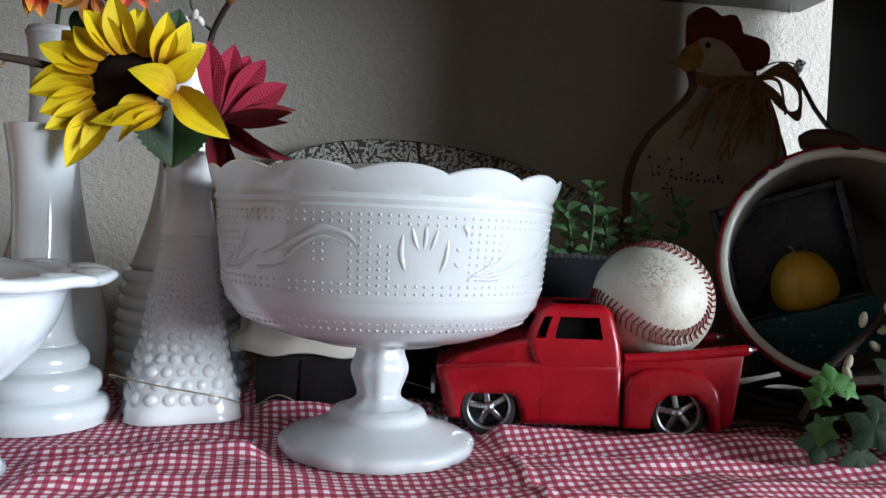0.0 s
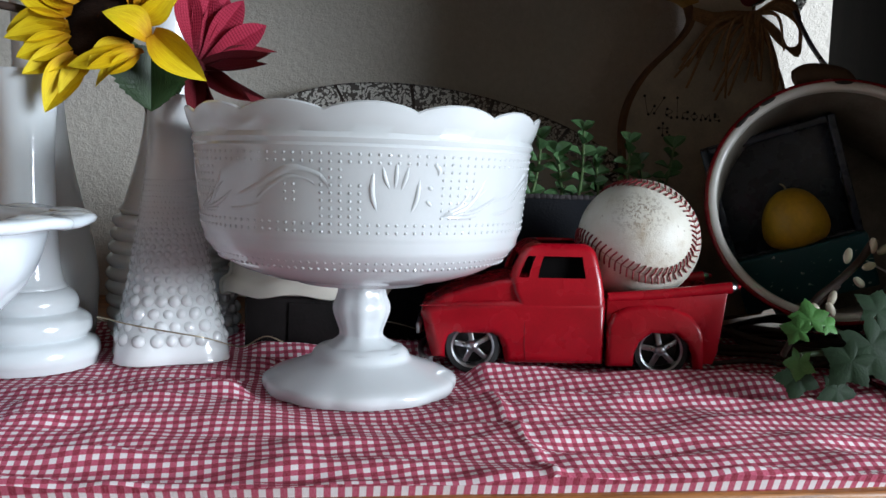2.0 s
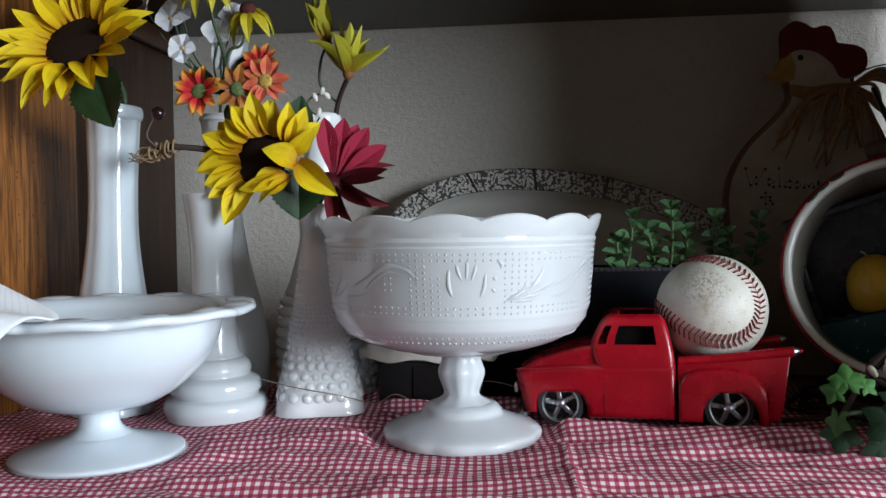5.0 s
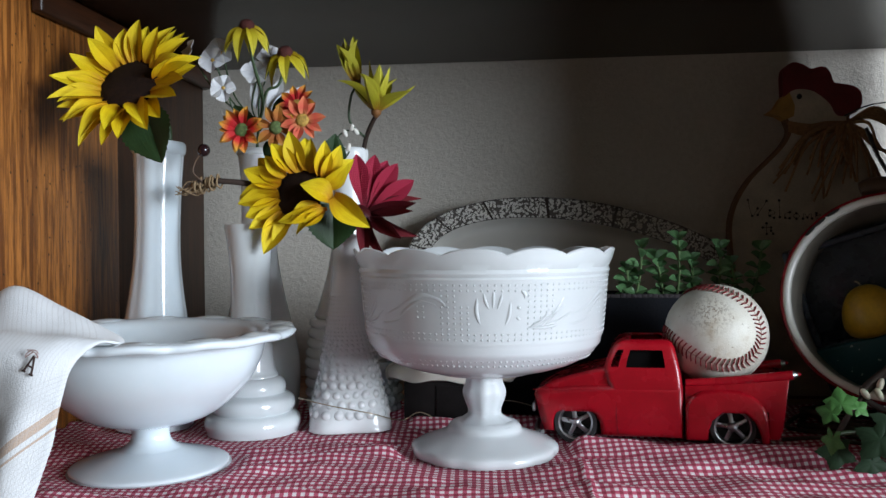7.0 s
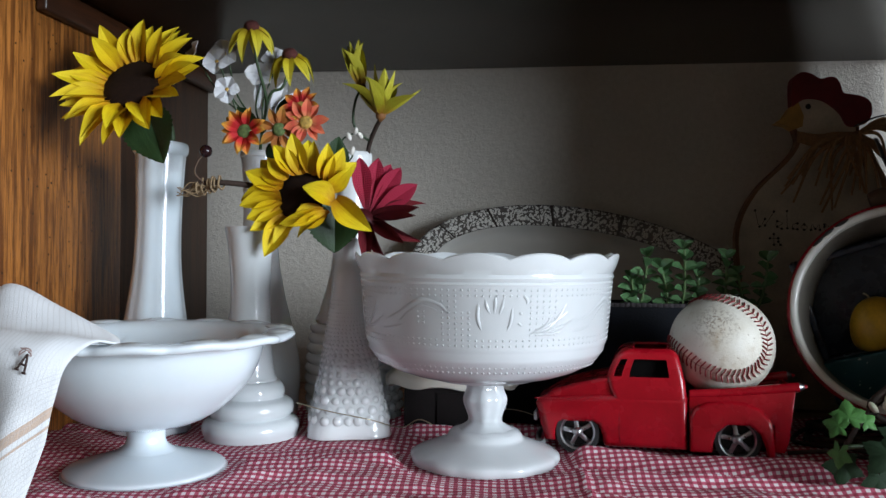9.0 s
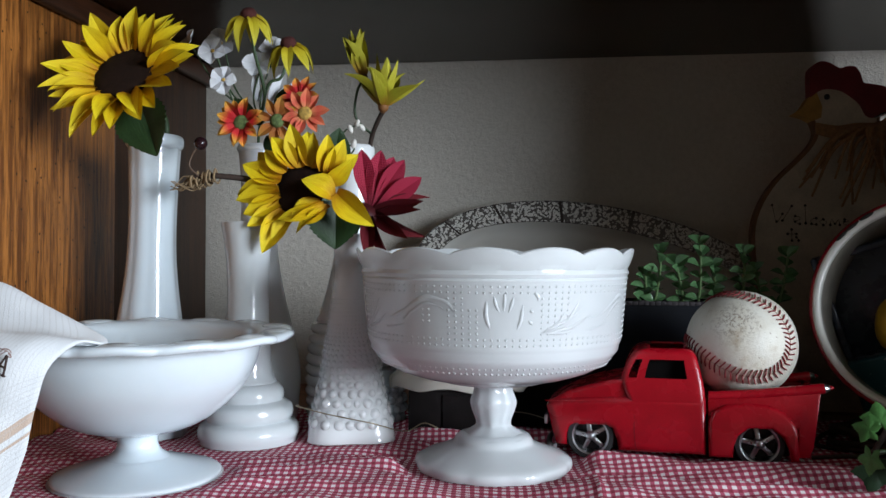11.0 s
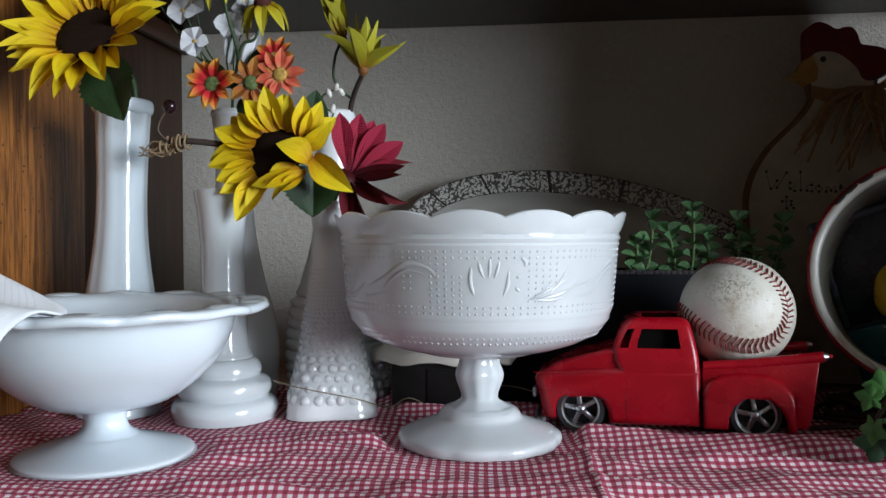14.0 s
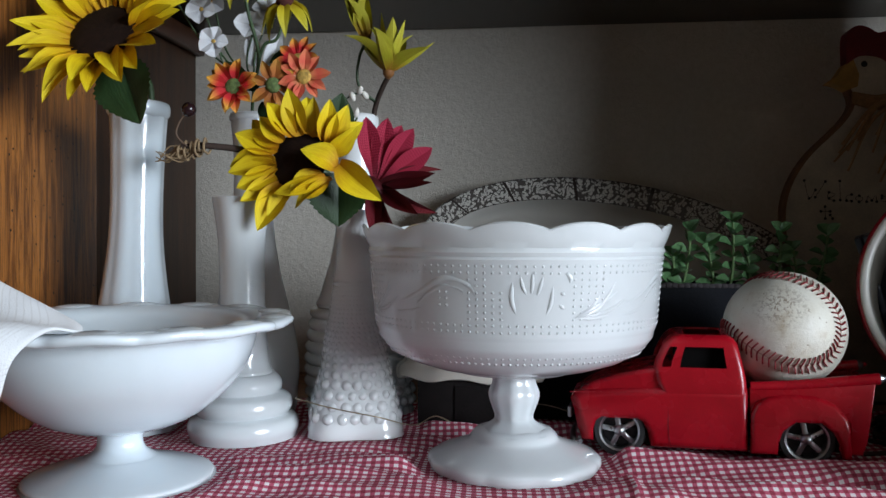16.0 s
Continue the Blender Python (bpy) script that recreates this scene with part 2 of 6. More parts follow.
tagged(part("shelf", box(LEFT_X, RIGHT_X, FRONT_Y - 0.002, WALL_Y - 0.004, -0.0215, -0.0035, 0.002), M_OAK_EDGE), "oak shelf board with a worn front edge", "shelf", kind="structure")
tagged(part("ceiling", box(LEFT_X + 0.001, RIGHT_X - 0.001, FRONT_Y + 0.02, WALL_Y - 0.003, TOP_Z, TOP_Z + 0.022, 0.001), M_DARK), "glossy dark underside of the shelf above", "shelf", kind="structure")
tagged(part("trim", box(LEFT_X + 0.001, LEFT_X + 0.010, 0.437, WALL_Y - 0.004, TOP_Z - 0.022, TOP_Z - 0.001, 0.002), M_RAIL), "dark moulded cleat under the upper shelf", "trim", kind="structure")
tagged(part("floor", box(-1.9, 2.0, -2.4, WALL_Y, -1.3, -1.2), plain("floor_boards", (0.22, 0.15, 0.1), 0.5, scale=5), smooth=False), "brown floor of the dim room", "floor", kind="structure")
tagged(part("ceiling_room", box(-1.9, 2.0, -2.4, WALL_Y, 1.5, 1.6), M_ROOM, smooth=False), "plain painted ceiling of the room", "ceiling", kind="structure")
tagged(part("wall_west", box(-2.0, -1.9, -2.4, WALL_Y + 0.1, -1.3, 1.6), M_ROOM, smooth=False), "plain painted wall of the room", "wall", kind="structure")
tagged(part("wall_south", box(-1.9, 2.0, -2.5, -2.4, -1.3, 1.6), M_ROOM, smooth=False), "plain painted wall of the room", "wall", kind="structure")
bm = box(WINDOW[0], 2.0, -2.4, WINDOW[1], -1.2, 1.5)
# the narrow second opening only serves the added lamp
box(WINDOW[0], 2.0, WINDOW[2], FILL_SLOT[1], -1.2, 1.5, bm=bm)
box(WINDOW[0], 2.0, FILL_SLOT[2], WALL_Y, -1.2, 1.5, bm=bm)
box(WINDOW[0], 2.0, FILL_SLOT[1], FILL_SLOT[2], -1.2, FILL_SLOT[3], bm=bm)
box(WINDOW[0], 2.0, FILL_SLOT[1], FILL_SLOT[2], FILL_SLOT[4], 1.5, bm=bm)
box(WINDOW[0], 2.0, WINDOW[1], WINDOW[2], -1.2, WINDOW[3], bm=bm)
box(WINDOW[0], 2.0, WINDOW[1], WINDOW[2], WINDOW[4], 1.5, bm=bm)
tagged(part("wall_east", bm, M_ROOM, smooth=False), "painted wall with a window and a slot for the added lamp", "wall", kind="structure")


def drape(x, y):
    """Height of the cloth over the board."""
    h = 0.0016 + 0.0026 * noise.noise((x * 9, y * 16, 0.3)) + 0.0030 * noise.noise((x * 15, y * 42, 4.1))
    h += 0.0008 * noise.noise((x * 60, y * 110, 8.0))
    ridge = lambda v, w: math.exp(-(v / w) ** 2)
    # a long soft fold before the truck, a second one nearer, and a pressed seam running forward
    along = min(1, max(0, (x - 0.05) / 0.04)) * min(1, max(0, (0.36 - x) / 0.05))
    h += 0.0105 * along * ridge(y - (0.421 - 0.13 * (x - 0.15)), 0.013)
    h += 0.0065 * along * ridge(y - (0.378 - 0.05 * (x - 0.15)), 0.014)
    h += 0.0040 * ridge(y - (0.335 + 0.12 * (x - 0.1)), 0.010) * ridge(x - 0.17, 0.11)
    h += 0.0040 * ridge(y - (0.318 - 0.10 * (x + 0.1)), 0.009) * ridge(x + 0.08, 0.10)
    h += 0.006 * ridge(y - (0.395 + 0.25 * (x + 0.06)), 0.016) * ridge(x + 0.05, 0.08)
    h += 0.005 * ridge(y - (0.36 + 0.2 * (x + 0.1)), 0.012) * ridge(x + 0.09, 0.08)
    h += 0.0018 * ridge(x - (0.100 - 0.06 * (y - 0.28)), 0.0022) * (1 if y < 0.40 else 0)
    # rumpled ripples across the whole cloth
    warp = 0.012 * noise.noise((x * 11, y * 9, 3.0))
    calm = 0.35 + 0.65 * max(0.0, noise.noise((x * 7, y * 10, 6.0)) + 0.35)
    h += 0.0020 * calm * math.sin((y + warp + 0.10 * x) * 2 * math.pi / 0.023)
    h += 0.0014 * noise.noise((x * 30 + y * 14, y * 75 - x * 22, 5.0))
    h += 0.002 * ridge(y - (FRONT_Y + 0.002), 0.004)
    h += 0.011 * ridge(y - (0.512 - 0.10 * x), 0.013) * ridge(x - 0.005, 0.075)
    h += 0.006 * ridge(y - (0.487 - 0.16 * x), 0.010) * ridge(x + 0.01, 0.05)
    h = max(h, -0.001)
    # pressed flat under the glassware
    for fx, fy, fr, fz in ((0.0297, 0.4250, 0.053, 0.0008), (-0.1858, 0.3682, 0.052, 0.0012), (-0.1494, 0.4612, 0.039, 0.0030), (-0.0787, 0.4797, 0.038, 0.0045), (-0.2378, 0.4800, 0.033, 0.0005)):
        k = min(1.0, max(0.0, (math.hypot(x - fx, y - fy) - fr) / 0.016))
        k = k * k * (3 - 2 * k)
        h = fz + (h - fz) * k
    return h


def cloth():
    nx, ny = 330, 210
    x0, x1, y0, y1 = LEFT_X + 0.002, RIGHT_X - 0.002, FRONT_Y - 0.001, 0.60
    bm = bmesh.new()
    uv = bm.loops.layers.uv.new("UVMap")
    grid = []
    for j in range(ny + 1):
        row = []
        for i in range(nx + 1):
            x, y = x0 + (x1 - x0) * i / nx, y0 + (y1 - y0) * j / ny
            edge = 0.0025 * noise.noise((x * 14, 0, 2.0)) if j < 14 else 0.0
            row.append((bm.verts.new((x, y + edge * (1 - j / 14), drape(x, y))), x, y))
        grid.append(row)
    c, s = math.cos(radians(4)), math.sin(radians(4))
    for j in range(ny):
        for i in range(nx):
            q = [grid[j][i], grid[j][i + 1], grid[j + 1][i + 1], grid[j + 1][i]]
            f = bm.faces.new([v[0] for v in q])
            for loop, (_, x, y) in zip(f.loops, q):
                wx = x + 0.0035 * noise.noise((x * 12, y * 12, 1.0)) + 0.0010 * noise.noise((x * 40, y * 40, 2.0))
                wy = y + 0.0035 * noise.noise((x * 12, y * 12, 7.0)) + 0.0010 * noise.noise((x * 40, y * 40, 9.0)) + 0.35 * drape(x, y)
                loop[uv].uv = (c * wx + s * wy, -s * wx + c * wy)
    # hem turned under at the front edge
    first = [v[0] for v in grid[0]]
    low = [bm.verts.new((v.co.x, v.co.y + 0.003, -0.0035)) for v in first]
    for a, b, d, e in zip(first, first[1:], low[1:], low):
        f = bm.faces.new((a, b, d, e))
        for loop in f.loops:
            loop[uv].uv = (loop.vert.co.x, loop.vert.co.y + loop.vert.co.z)
    return tagged(part("tablecloth", bm, M_CLOTH), "crumpled red and white gingham cloth on the shelf", "tablecloth")


cloth()


# ---- milk glass ----
def compote():
    top = thing("footed_compote", "scalloped milk glass compote with raised dots and scrolls", "glass bowl", pose(0.0297, 0.4250, 0.0014))
    n_scallop = 14

    def scallop(a, r, z, i):
        k = max(0.0, (z - 0.128) / 0.012)
        wave = abs(math.sin(n_scallop * a / 2)) ** 0.75
        return r * (1 + 0.012 * k * wave), z - 0.0038 * min(1, k) * (1 - wave)

    prof = [(0.0, 0.0575), (0.020, 0.0565), (0.034, 0.0560), (0.0365, 0.0578), (0.050, 0.0600), (0.062, 0.0640), (0.0725, 0.0695), (0.0775, 0.0755),
            (0.0795, 0.0780), (0.0800, 0.0815), (0.0808, 0.0830), (0.0815, 0.0850), (0.0848, 0.1215), (0.0856, 0.1230), (0.0849, 0.1243),
            (0.0862, 0.1265), (0.0851, 0.1290), (0.0866, 0.1325), (0.0878, 0.1370), (0.0884, 0.1410), (0.0874, 0.1418), (0.0850, 0.1385), (0.0825, 0.1250),
            (0.0785, 0.0860), (0.0700, 0.0745), (0.0480, 0.0660), (0.0, 0.0640)]
    part("bowl", lathe(prof, 168, shape=scallop), M_MILK, top)
    octo = lambda a, r, z, i: (r * (1 + 0.03 * math.cos(8 * a)), z)
    part("stem", lathe([(0.0200, 0.0580), (0.0130, 0.0550), (0.0122, 0.0520), (0.0128, 0.0480), (0.0146, 0.0430), (0.0143, 0.0385), (0.0120, 0.0320), (0.0112, 0.0290), (0.0122, 0.0260), (0.0200, 0.0215), (0.0235, 0.0200)], 64, 3, octo), M_MILK, top)
    flute = lambda a, r, z, i: (r * (0.985 + 0.026 * max(0, (r - 0.04) / 0.012) * abs(math.cos(6 * a)) ** 0.8), z)
    part("foot", lathe([(0.0, 0.0220), (0.0190, 0.0222), (0.0240, 0.0200), (0.0258, 0.0178), (0.0270, 0.0156), (0.0310, 0.0138), (0.0420, 0.0095), (0.0490, 0.0066), (0.0506, 0.0044), (0.0500, 0.0010), (0.044, 0.0), (0.0, 0.0010)], 96, 2, flute), M_MILK, top)
    # raised dots: two bands and fields between leaf scrolls
    wall_r = lambda z: 0.0815 + (z - 0.0850) / (0.1215 - 0.0850) * 0.0033
    me = bmesh.new()
    bmesh.ops.create_icosphere(me, subdivisions=1, radius=0.00112)
    tmp = bpy.data.meshes.new("dot")
    me.to_mesh(tmp)
    me.free()
    base = [v.co.copy() for v in tmp.vertices]
    faces = [tuple(p.vertices) for p in tmp.polygons]
    bpy.data.meshes.remove(tmp)
    verts, polys = [], []

    def dot(a, z, r):
        o = len(verts)
        ca, sa = math.cos(a), math.sin(a)
        for v in base:
            verts.append((r * ca + v.x, r * sa + v.y, z + v.z))
        polys.extend(tuple(o + i for i in f) for f in faces)

    cols, REPEATS, START = 128, 4, radians(-154)
    for k in range(cols):
        a = 2 * math.pi * k / cols
        for row in range(3):
            z = 0.0700 + 0.0032 * row
            dot(a, z, 0.0732 + (z - 0.0705) * 0.75 - 0.0005 - 0.0003 * (row == 2))
        u = ((a - START) / (2 * math.pi) * REPEATS) % 1.0
        for row in range(11):
            z = 0.0868 + 0.0033 * row
            v = row / 10
            field = u > 0.95 or u < 0.10 or 0.55 < u < 0.62 or (0.62 < u < 0.69 and v < 0.62) or (0.41 < u < 0.49 and 0.30 < v < 0.62) or (0.69 < u < 0.95 and v < 0.2)
            if v > 0.85 or v < 0.15 or field:
                dot(a, z, wall_r(z) - 0.00062)
    mesh = bpy.data.meshes.new("raised_dots")
    mesh.from_pydata(verts, [], polys)
    mesh.polygons.foreach_set("use_smooth", [True] * len(polys))
    mesh.materials.append(M_MILK)
    ob = new("raised_dots", mesh)
    ob.parent = top
    tagged(ob, "rows of small raised glass dots", kind="stuff")
    # leaf scrolls between the fields of dots
    curves = [([(0.03, 0.36), (0.16, 0.42), (0.28, 0.50), (0.40, 0.74), (0.464, 0.82), (0.547, 0.74), (0.590, 0.50), (0.563, 0.26), (0.50, 0.18)], 0.0030), ([(0.20, 0.36), (0.31, 0.40), (0.37, 0.56), (0.44, 0.70), (0.52, 0.66), (0.545, 0.48), (0.52, 0.32)], 0.0020),
              ([(0.10, 0.30), (0.22, 0.26), (0.33, 0.34), (0.39, 0.46)], 0.0018),
              ([(-0.04, 0.23), (0.01, 0.31), (0.11, 0.49), (0.22, 0.80)], 0.0014), ([(-0.04, 0.23), (0.055, 0.33), (0.12, 0.60), (0.16, 0.86)], 0.0014), ([(-0.04, 0.23), (0.08, 0.28), (0.16, 0.40), (0.25, 0.62)], 0.0013), ([(-0.04, 0.22), (0.06, 0.22), (0.14, 0.27)], 0.0013), ([(-0.03, 0.24), (0.04, 0.40), (0.08, 0.62)], 0.0010),
              ([(0.722, 0.78), (0.720, 0.50), (0.742, 0.23)], 0.0016), ([(0.752, 0.86), (0.762, 0.70), (0.780, 0.55)], 0.0013), ([(0.797, 0.92), (0.797, 0.74), (0.792, 0.55)], 0.0013), ([(0.836, 0.86), (0.826, 0.70), (0.812, 0.54)], 0.0013),
              ([(0.875, 0.72), (0.868, 0.45), (0.845, 0.24)], 0.0014), ([(0.922, 0.92), (0.942, 0.84), (0.940, 0.74)], 0.0015), ([(0.905, 0.62), (0.925, 0.58)], 0.0013), ([(0.90, 0.44), (0.925, 0.36)], 0.0012)]
    for rep in range(REPEATS):
        bm = bmesh.new()
        for c, w in curves:
            pts = []
            for u, v in c:
                z, a = 0.0865 + 0.033 * v, START + 2 * math.pi * (rep + u) / REPEATS
                r = wall_r(z) - (0.58 if w < 0.0017 else 0.82) * w
                pts.append((r * math.cos(a), r * math.sin(a), z))
            tube(pts, lambda s: w * (0.3 + 0.7 * math.sin(math.pi * min(1, 0.9 * s + 0.1)) ** 0.7), 8, 6, bm)
        part("leaf_scroll", bm, M_MILK, top)


def hobnail_vase(name, label, m, height, scale=1.0):
    """A square-footed bud vase: plain flared neck, knobs below."""
    top = thing(name, label, "vase", m)
    prof = [(0.0, 0.0), (0.0310, 0.0), (0.0335, 0.003), (0.0330, 0.009), (0.0300, 0.020), (0.0272, 0.030), (0.0240, 0.042), (0.0212, 0.057), (0.0182, 0.075), (0.0156, 0.093), (0.0136, 0.108), (0.0124, 0.122), (0.0128, 0.136), (0.0142, 0.148), (0.0134, 0.1485), (0.0115, 0.138), (0.0105, 0.12), (0.0, 0.115)]

    def square(a, r, z, i):
        k = max(0.0, 1 - z / 0.06) * 0.11
        return r * (1 - k * math.cos(4 * a)), z * height / 0.148

    part("body", lathe([(r * scale, z) for r, z in prof], 72, 2, square), M_MILK_DULL, top)
    knobs = bmesh.new()
    z, row = 0.0135, 0
    rng = random.Random(4)
    while z < 0.104:
        r = float(np.interp(z, [p[1] for p in prof[2:12]], [p[0] for p in prof[2:12]])) * scale
        size = float(np.interp(z, [0.0, 0.03, 0.05, 0.07, 0.09, 0.110], [0.0046, 0.0041, 0.0029, 0.0018, 0.0011, 0.0006]))
        n = max(8, int(2 * math.pi * r / (size * 1.92)))
        for k in range(n):
            a = 2 * math.pi * (k + 0.5 * (row % 2)) / n
            rr, _ = square(a, r, z, 0)
            s, sunk = size * rng.uniform(0.92, 1.08), size * rng.uniform(0.58, 0.72)
            ball(knobs, ((rr - sunk) * math.cos(a), (rr - sunk) * math.sin(a), z * height / 0.148), s, 12 if size > 0.0016 else 6, 8 if size > 0.0016 else 5)
        z += size * 1.66 + max(0.0, z - 0.07) * 0.06
        row += 1
    tagged(part("hobnail", knobs, M_MILK_DULL, top), "rounded glass hobnails in rows", kind="stuff")
    return top


def ring_vase():
    top = thing("ring_foot_vase", "milk glass bud vase on three stacked rings", "vase", pose(-0.1494, 0.4612, 0.0033, 0, -0.6, 0))
    prof = [(0.0, 0.0), (0.031, 0.0), (0.0345, 0.003), (0.0362, 0.008), (0.0345, 0.0135), (0.0300, 0.0158), (0.0300, 0.0170), (0.0318, 0.0205), (0.0308, 0.0265), (0.0260, 0.0295), (0.0245, 0.0305), (0.0252, 0.034), (0.0240, 0.0385),
            (0.0195, 0.0425), (0.0178, 0.0460), (0.0165, 0.054), (0.0152, 0.075), (0.0145, 0.105), (0.0150, 0.125), (0.0166, 0.143), (0.0187, 0.1565), (0.0182, 0.1578), (0.0160, 0.1540), (0.0115, 0.137), (0.0, 0.127)]
    part("foot", lathe(prof[:14] + [(0.0120, 0.0425), (0.0, 0.0425)], 72, 3), M_MILK, top, "three stacked glass rings")
    part("neck", lathe([(0.0, 0.0405), (0.0120, 0.0408)] + prof[13:], 72, 3), M_MILK, top)


def tall_vase():
    top = thing("tall_bud_vase", "tall faceted milk glass bud vase", "vase", pose(-0.2378, 0.4800, 0.001, 0, 1.4, 10))
    prof = [(0.0, 0.0), (0.027, 0.0), (0.030, 0.004), (0.0275, 0.012), (0.0230, 0.030), (0.0272, 0.062), (0.0252, 0.080), (0.0214, 0.105), (0.0188, 0.128), (0.0178, 0.150), (0.0178, 0.175), (0.0188, 0.205), (0.0194, 0.2195), (0.0196, 0.2225), (0.0198, 0.2275), (0.0160, 0.2290), (0.0140, 0.2270), (0.0125, 0.2150), (0.0, 0.19)]
    facet = lambda a, r, z, i: (r * (1.0 - 0.038 * abs(math.cos(4.5 * a)) ** 2.5), z)
    part("body", lathe(prof[:13] + [(0.0170, 0.2195), (0.0150, 0.2000), (0.0, 0.19)], 144, 3, facet), M_MILK_BLUE, top)
    part("lip", lathe([(0.0186, 0.2165), (0.0208, 0.2190), (0.0214, 0.2230), (0.0205, 0.2268), (0.0182, 0.2265), (0.0168, 0.2180), (0.0186, 0.2165)], 72, 2), M_MILK_BLUE, top, "rounded glass lip")


def plain_vase(name, label, m, height, radii, mat):
    """A back-row bud vase; radii from the foot up."""
    top = thing(name, label, "vase", m)
    n = len(radii) - 1
    prof = [(0.0, 0.0)] + [(r, height * i / n) for i, r in enumerate(radii)]
    prof += [(radii[-1] - 0.002, height - 0.0006), (radii[-1] - 0.0035, height - 0.01), (0.0, height - 0.03)]
    part("body", lathe(prof, 64, 3), mat, top)
    e = radii[-1]
    part("lip", lathe([(e - 0.0018, height - 0.0040), (e + 0.0002, height - 0.0034), (e + 0.0008, height - 0.0016), (e, height + 0.0002), (e - 0.0022, height), (e - 0.0018, height - 0.0040)], 64, 2), mat, top, "rounded glass lip")
    return top


def beehive_vase():
    top = thing("ribbed_vase", "milk glass vase with a ribbed beehive base", "vase", pose(-0.0950, 0.5570, 0.002))
    prof = [(0.0, 0.0), (0.034, 0.0)]
    for k in range(9):
        z, r = 0.004 + 0.0085 * k, 0.0385 + 0.0026 * math.sin(k / 8 * math.pi) - 0.0004 * k
        prof += [(r - 0.0022, z), (r, z + 0.0025), (r, z + 0.0055), (r - 0.0022, z + 0.0080)]
    part("ribbed_base", lathe(prof + [(0.0250, 0.0800), (0.0, 0.0800)], 72, 2), M_MILK_DULL, top, "ribbed beehive base")
    prof = [(0.0, 0.0805), (0.0300, 0.0805), (0.0285, 0.088), (0.0235, 0.105), (0.0185, 0.125), (0.0150, 0.150), (0.0138, 0.180), (0.0140, 0.208), (0.0162, 0.217), (0.0168, 0.222), (0.0160, 0.226), (0.0140, 0.225), (0.0125, 0.21), (0.0, 0.19)]
    part("neck", lathe(prof, 72, 2), M_MILK_DULL, top)


def footed_bowl():
    top = thing("footed_bowl", "milk glass footed bowl with an openwork petal rim", "glass bowl", pose(-0.1858, 0.3682, 0.002, 0, 0, 8))
    petals = 14

    def lace(a, r, z, i):
        k = max(0.0, (r - 0.074) / 0.017)
        w = abs(math.cos(petals * a / 2)) ** 0.6
        return r * (1 + 0.028 * k * (w - 1)), z + 0.0005 * k * math.cos(petals * a)

    prof = [(0.0, 0.0285), (0.012, 0.0280), (0.030, 0.0300), (0.0455, 0.0375), (0.0605, 0.0510), (0.0680, 0.0615), (0.0722, 0.0715), (0.0742, 0.0800), (0.0760, 0.0830), (0.0830, 0.0842), (0.0915, 0.0840), (0.0948, 0.0856), (0.0946, 0.0886), (0.0880, 0.0895), (0.0770, 0.0885), (0.0722, 0.0850), (0.0705, 0.0800), (0.0660, 0.0660), (0.0520, 0.0475), (0.0, 0.0360)]
    part("bowl", lathe(prof, 196, 2, lace), M_MILK_BLUE, top)
    part("stem", lathe([(0.018, 0.0300), (0.0135, 0.0270), (0.0122, 0.0240), (0.0120, 0.0200), (0.0140, 0.0155), (0.0200, 0.0115)], 48, 3), M_MILK_BLUE, top)
    part("foot", lathe([(0.0, 0.0130), (0.0150, 0.0130), (0.0230, 0.0105), (0.0350, 0.0068), (0.0460, 0.0036), (0.0497, 0.0022), (0.0497, 0.0005), (0.0470, 0.0), (0.0, 0.001)], 80, 3), M_MILK_BLUE, top)
    # raised petals round the rim, each one a shallow pad
    for k in range(petals):
        a = 2 * math.pi * k / petals
        bm = bmesh.new()
        ball(bm, (0, 0, 0), 0.0082, 14, 8, (0.95, 1.45, 0.20))
        bmesh.ops.transform(bm, matrix=Matrix.Rotation(a, 4, "Z") @ Matrix.Translation((0.0850, 0, 0.0890)), verts=bm.verts)
        part("petal", bm, M_MILK_BLUE, top)


compote()
hobnail_vase("hobnail_vase", "square-footed milk glass vase with hobnails", pose(-0.0787, 0.4797, 0.0048, 0, 0, 16), 0.147)
ring_vase()
tall_vase()
beehive_vase()
plain_vase("grey_bud_vase", "slender satin milk glass vase in the back row", pose(-0.1660, 0.5250, 0.002), 0.222, (0.028, 0.033, 0.0335, 0.030, 0.0245, 0.0195, 0.0160, 0.0142, 0.0138, 0.0142, 0.0165), M_MILK_DULL)
footed_bowl()


# ---- toy truck and ball ----
M_RED = plain("truck_red_paint", (0.33, 0.003, 0.011), 0.27, vary=0.22, scale=38, grain=900, relief=0.06, spec=0.50)
M_CHROME = plain("worn_chrome", (0.50, 0.50, 0.52), 0.30, 1.0, 0.1, 120, 900, 0.05)
M_RUBBER = plain("black_rubber", (0.018, 0.018, 0.019), 0.6, 0, 0.2)
M_CAB_SHADE = plain("cab_shade_black", (0.004, 0.0035, 0.0035), 0.8, 0, 0.2, spec=0.05)
M_BLACK = plain("black_plastic", (0.010, 0.010, 0.011), 0.5, 0, 0.2)


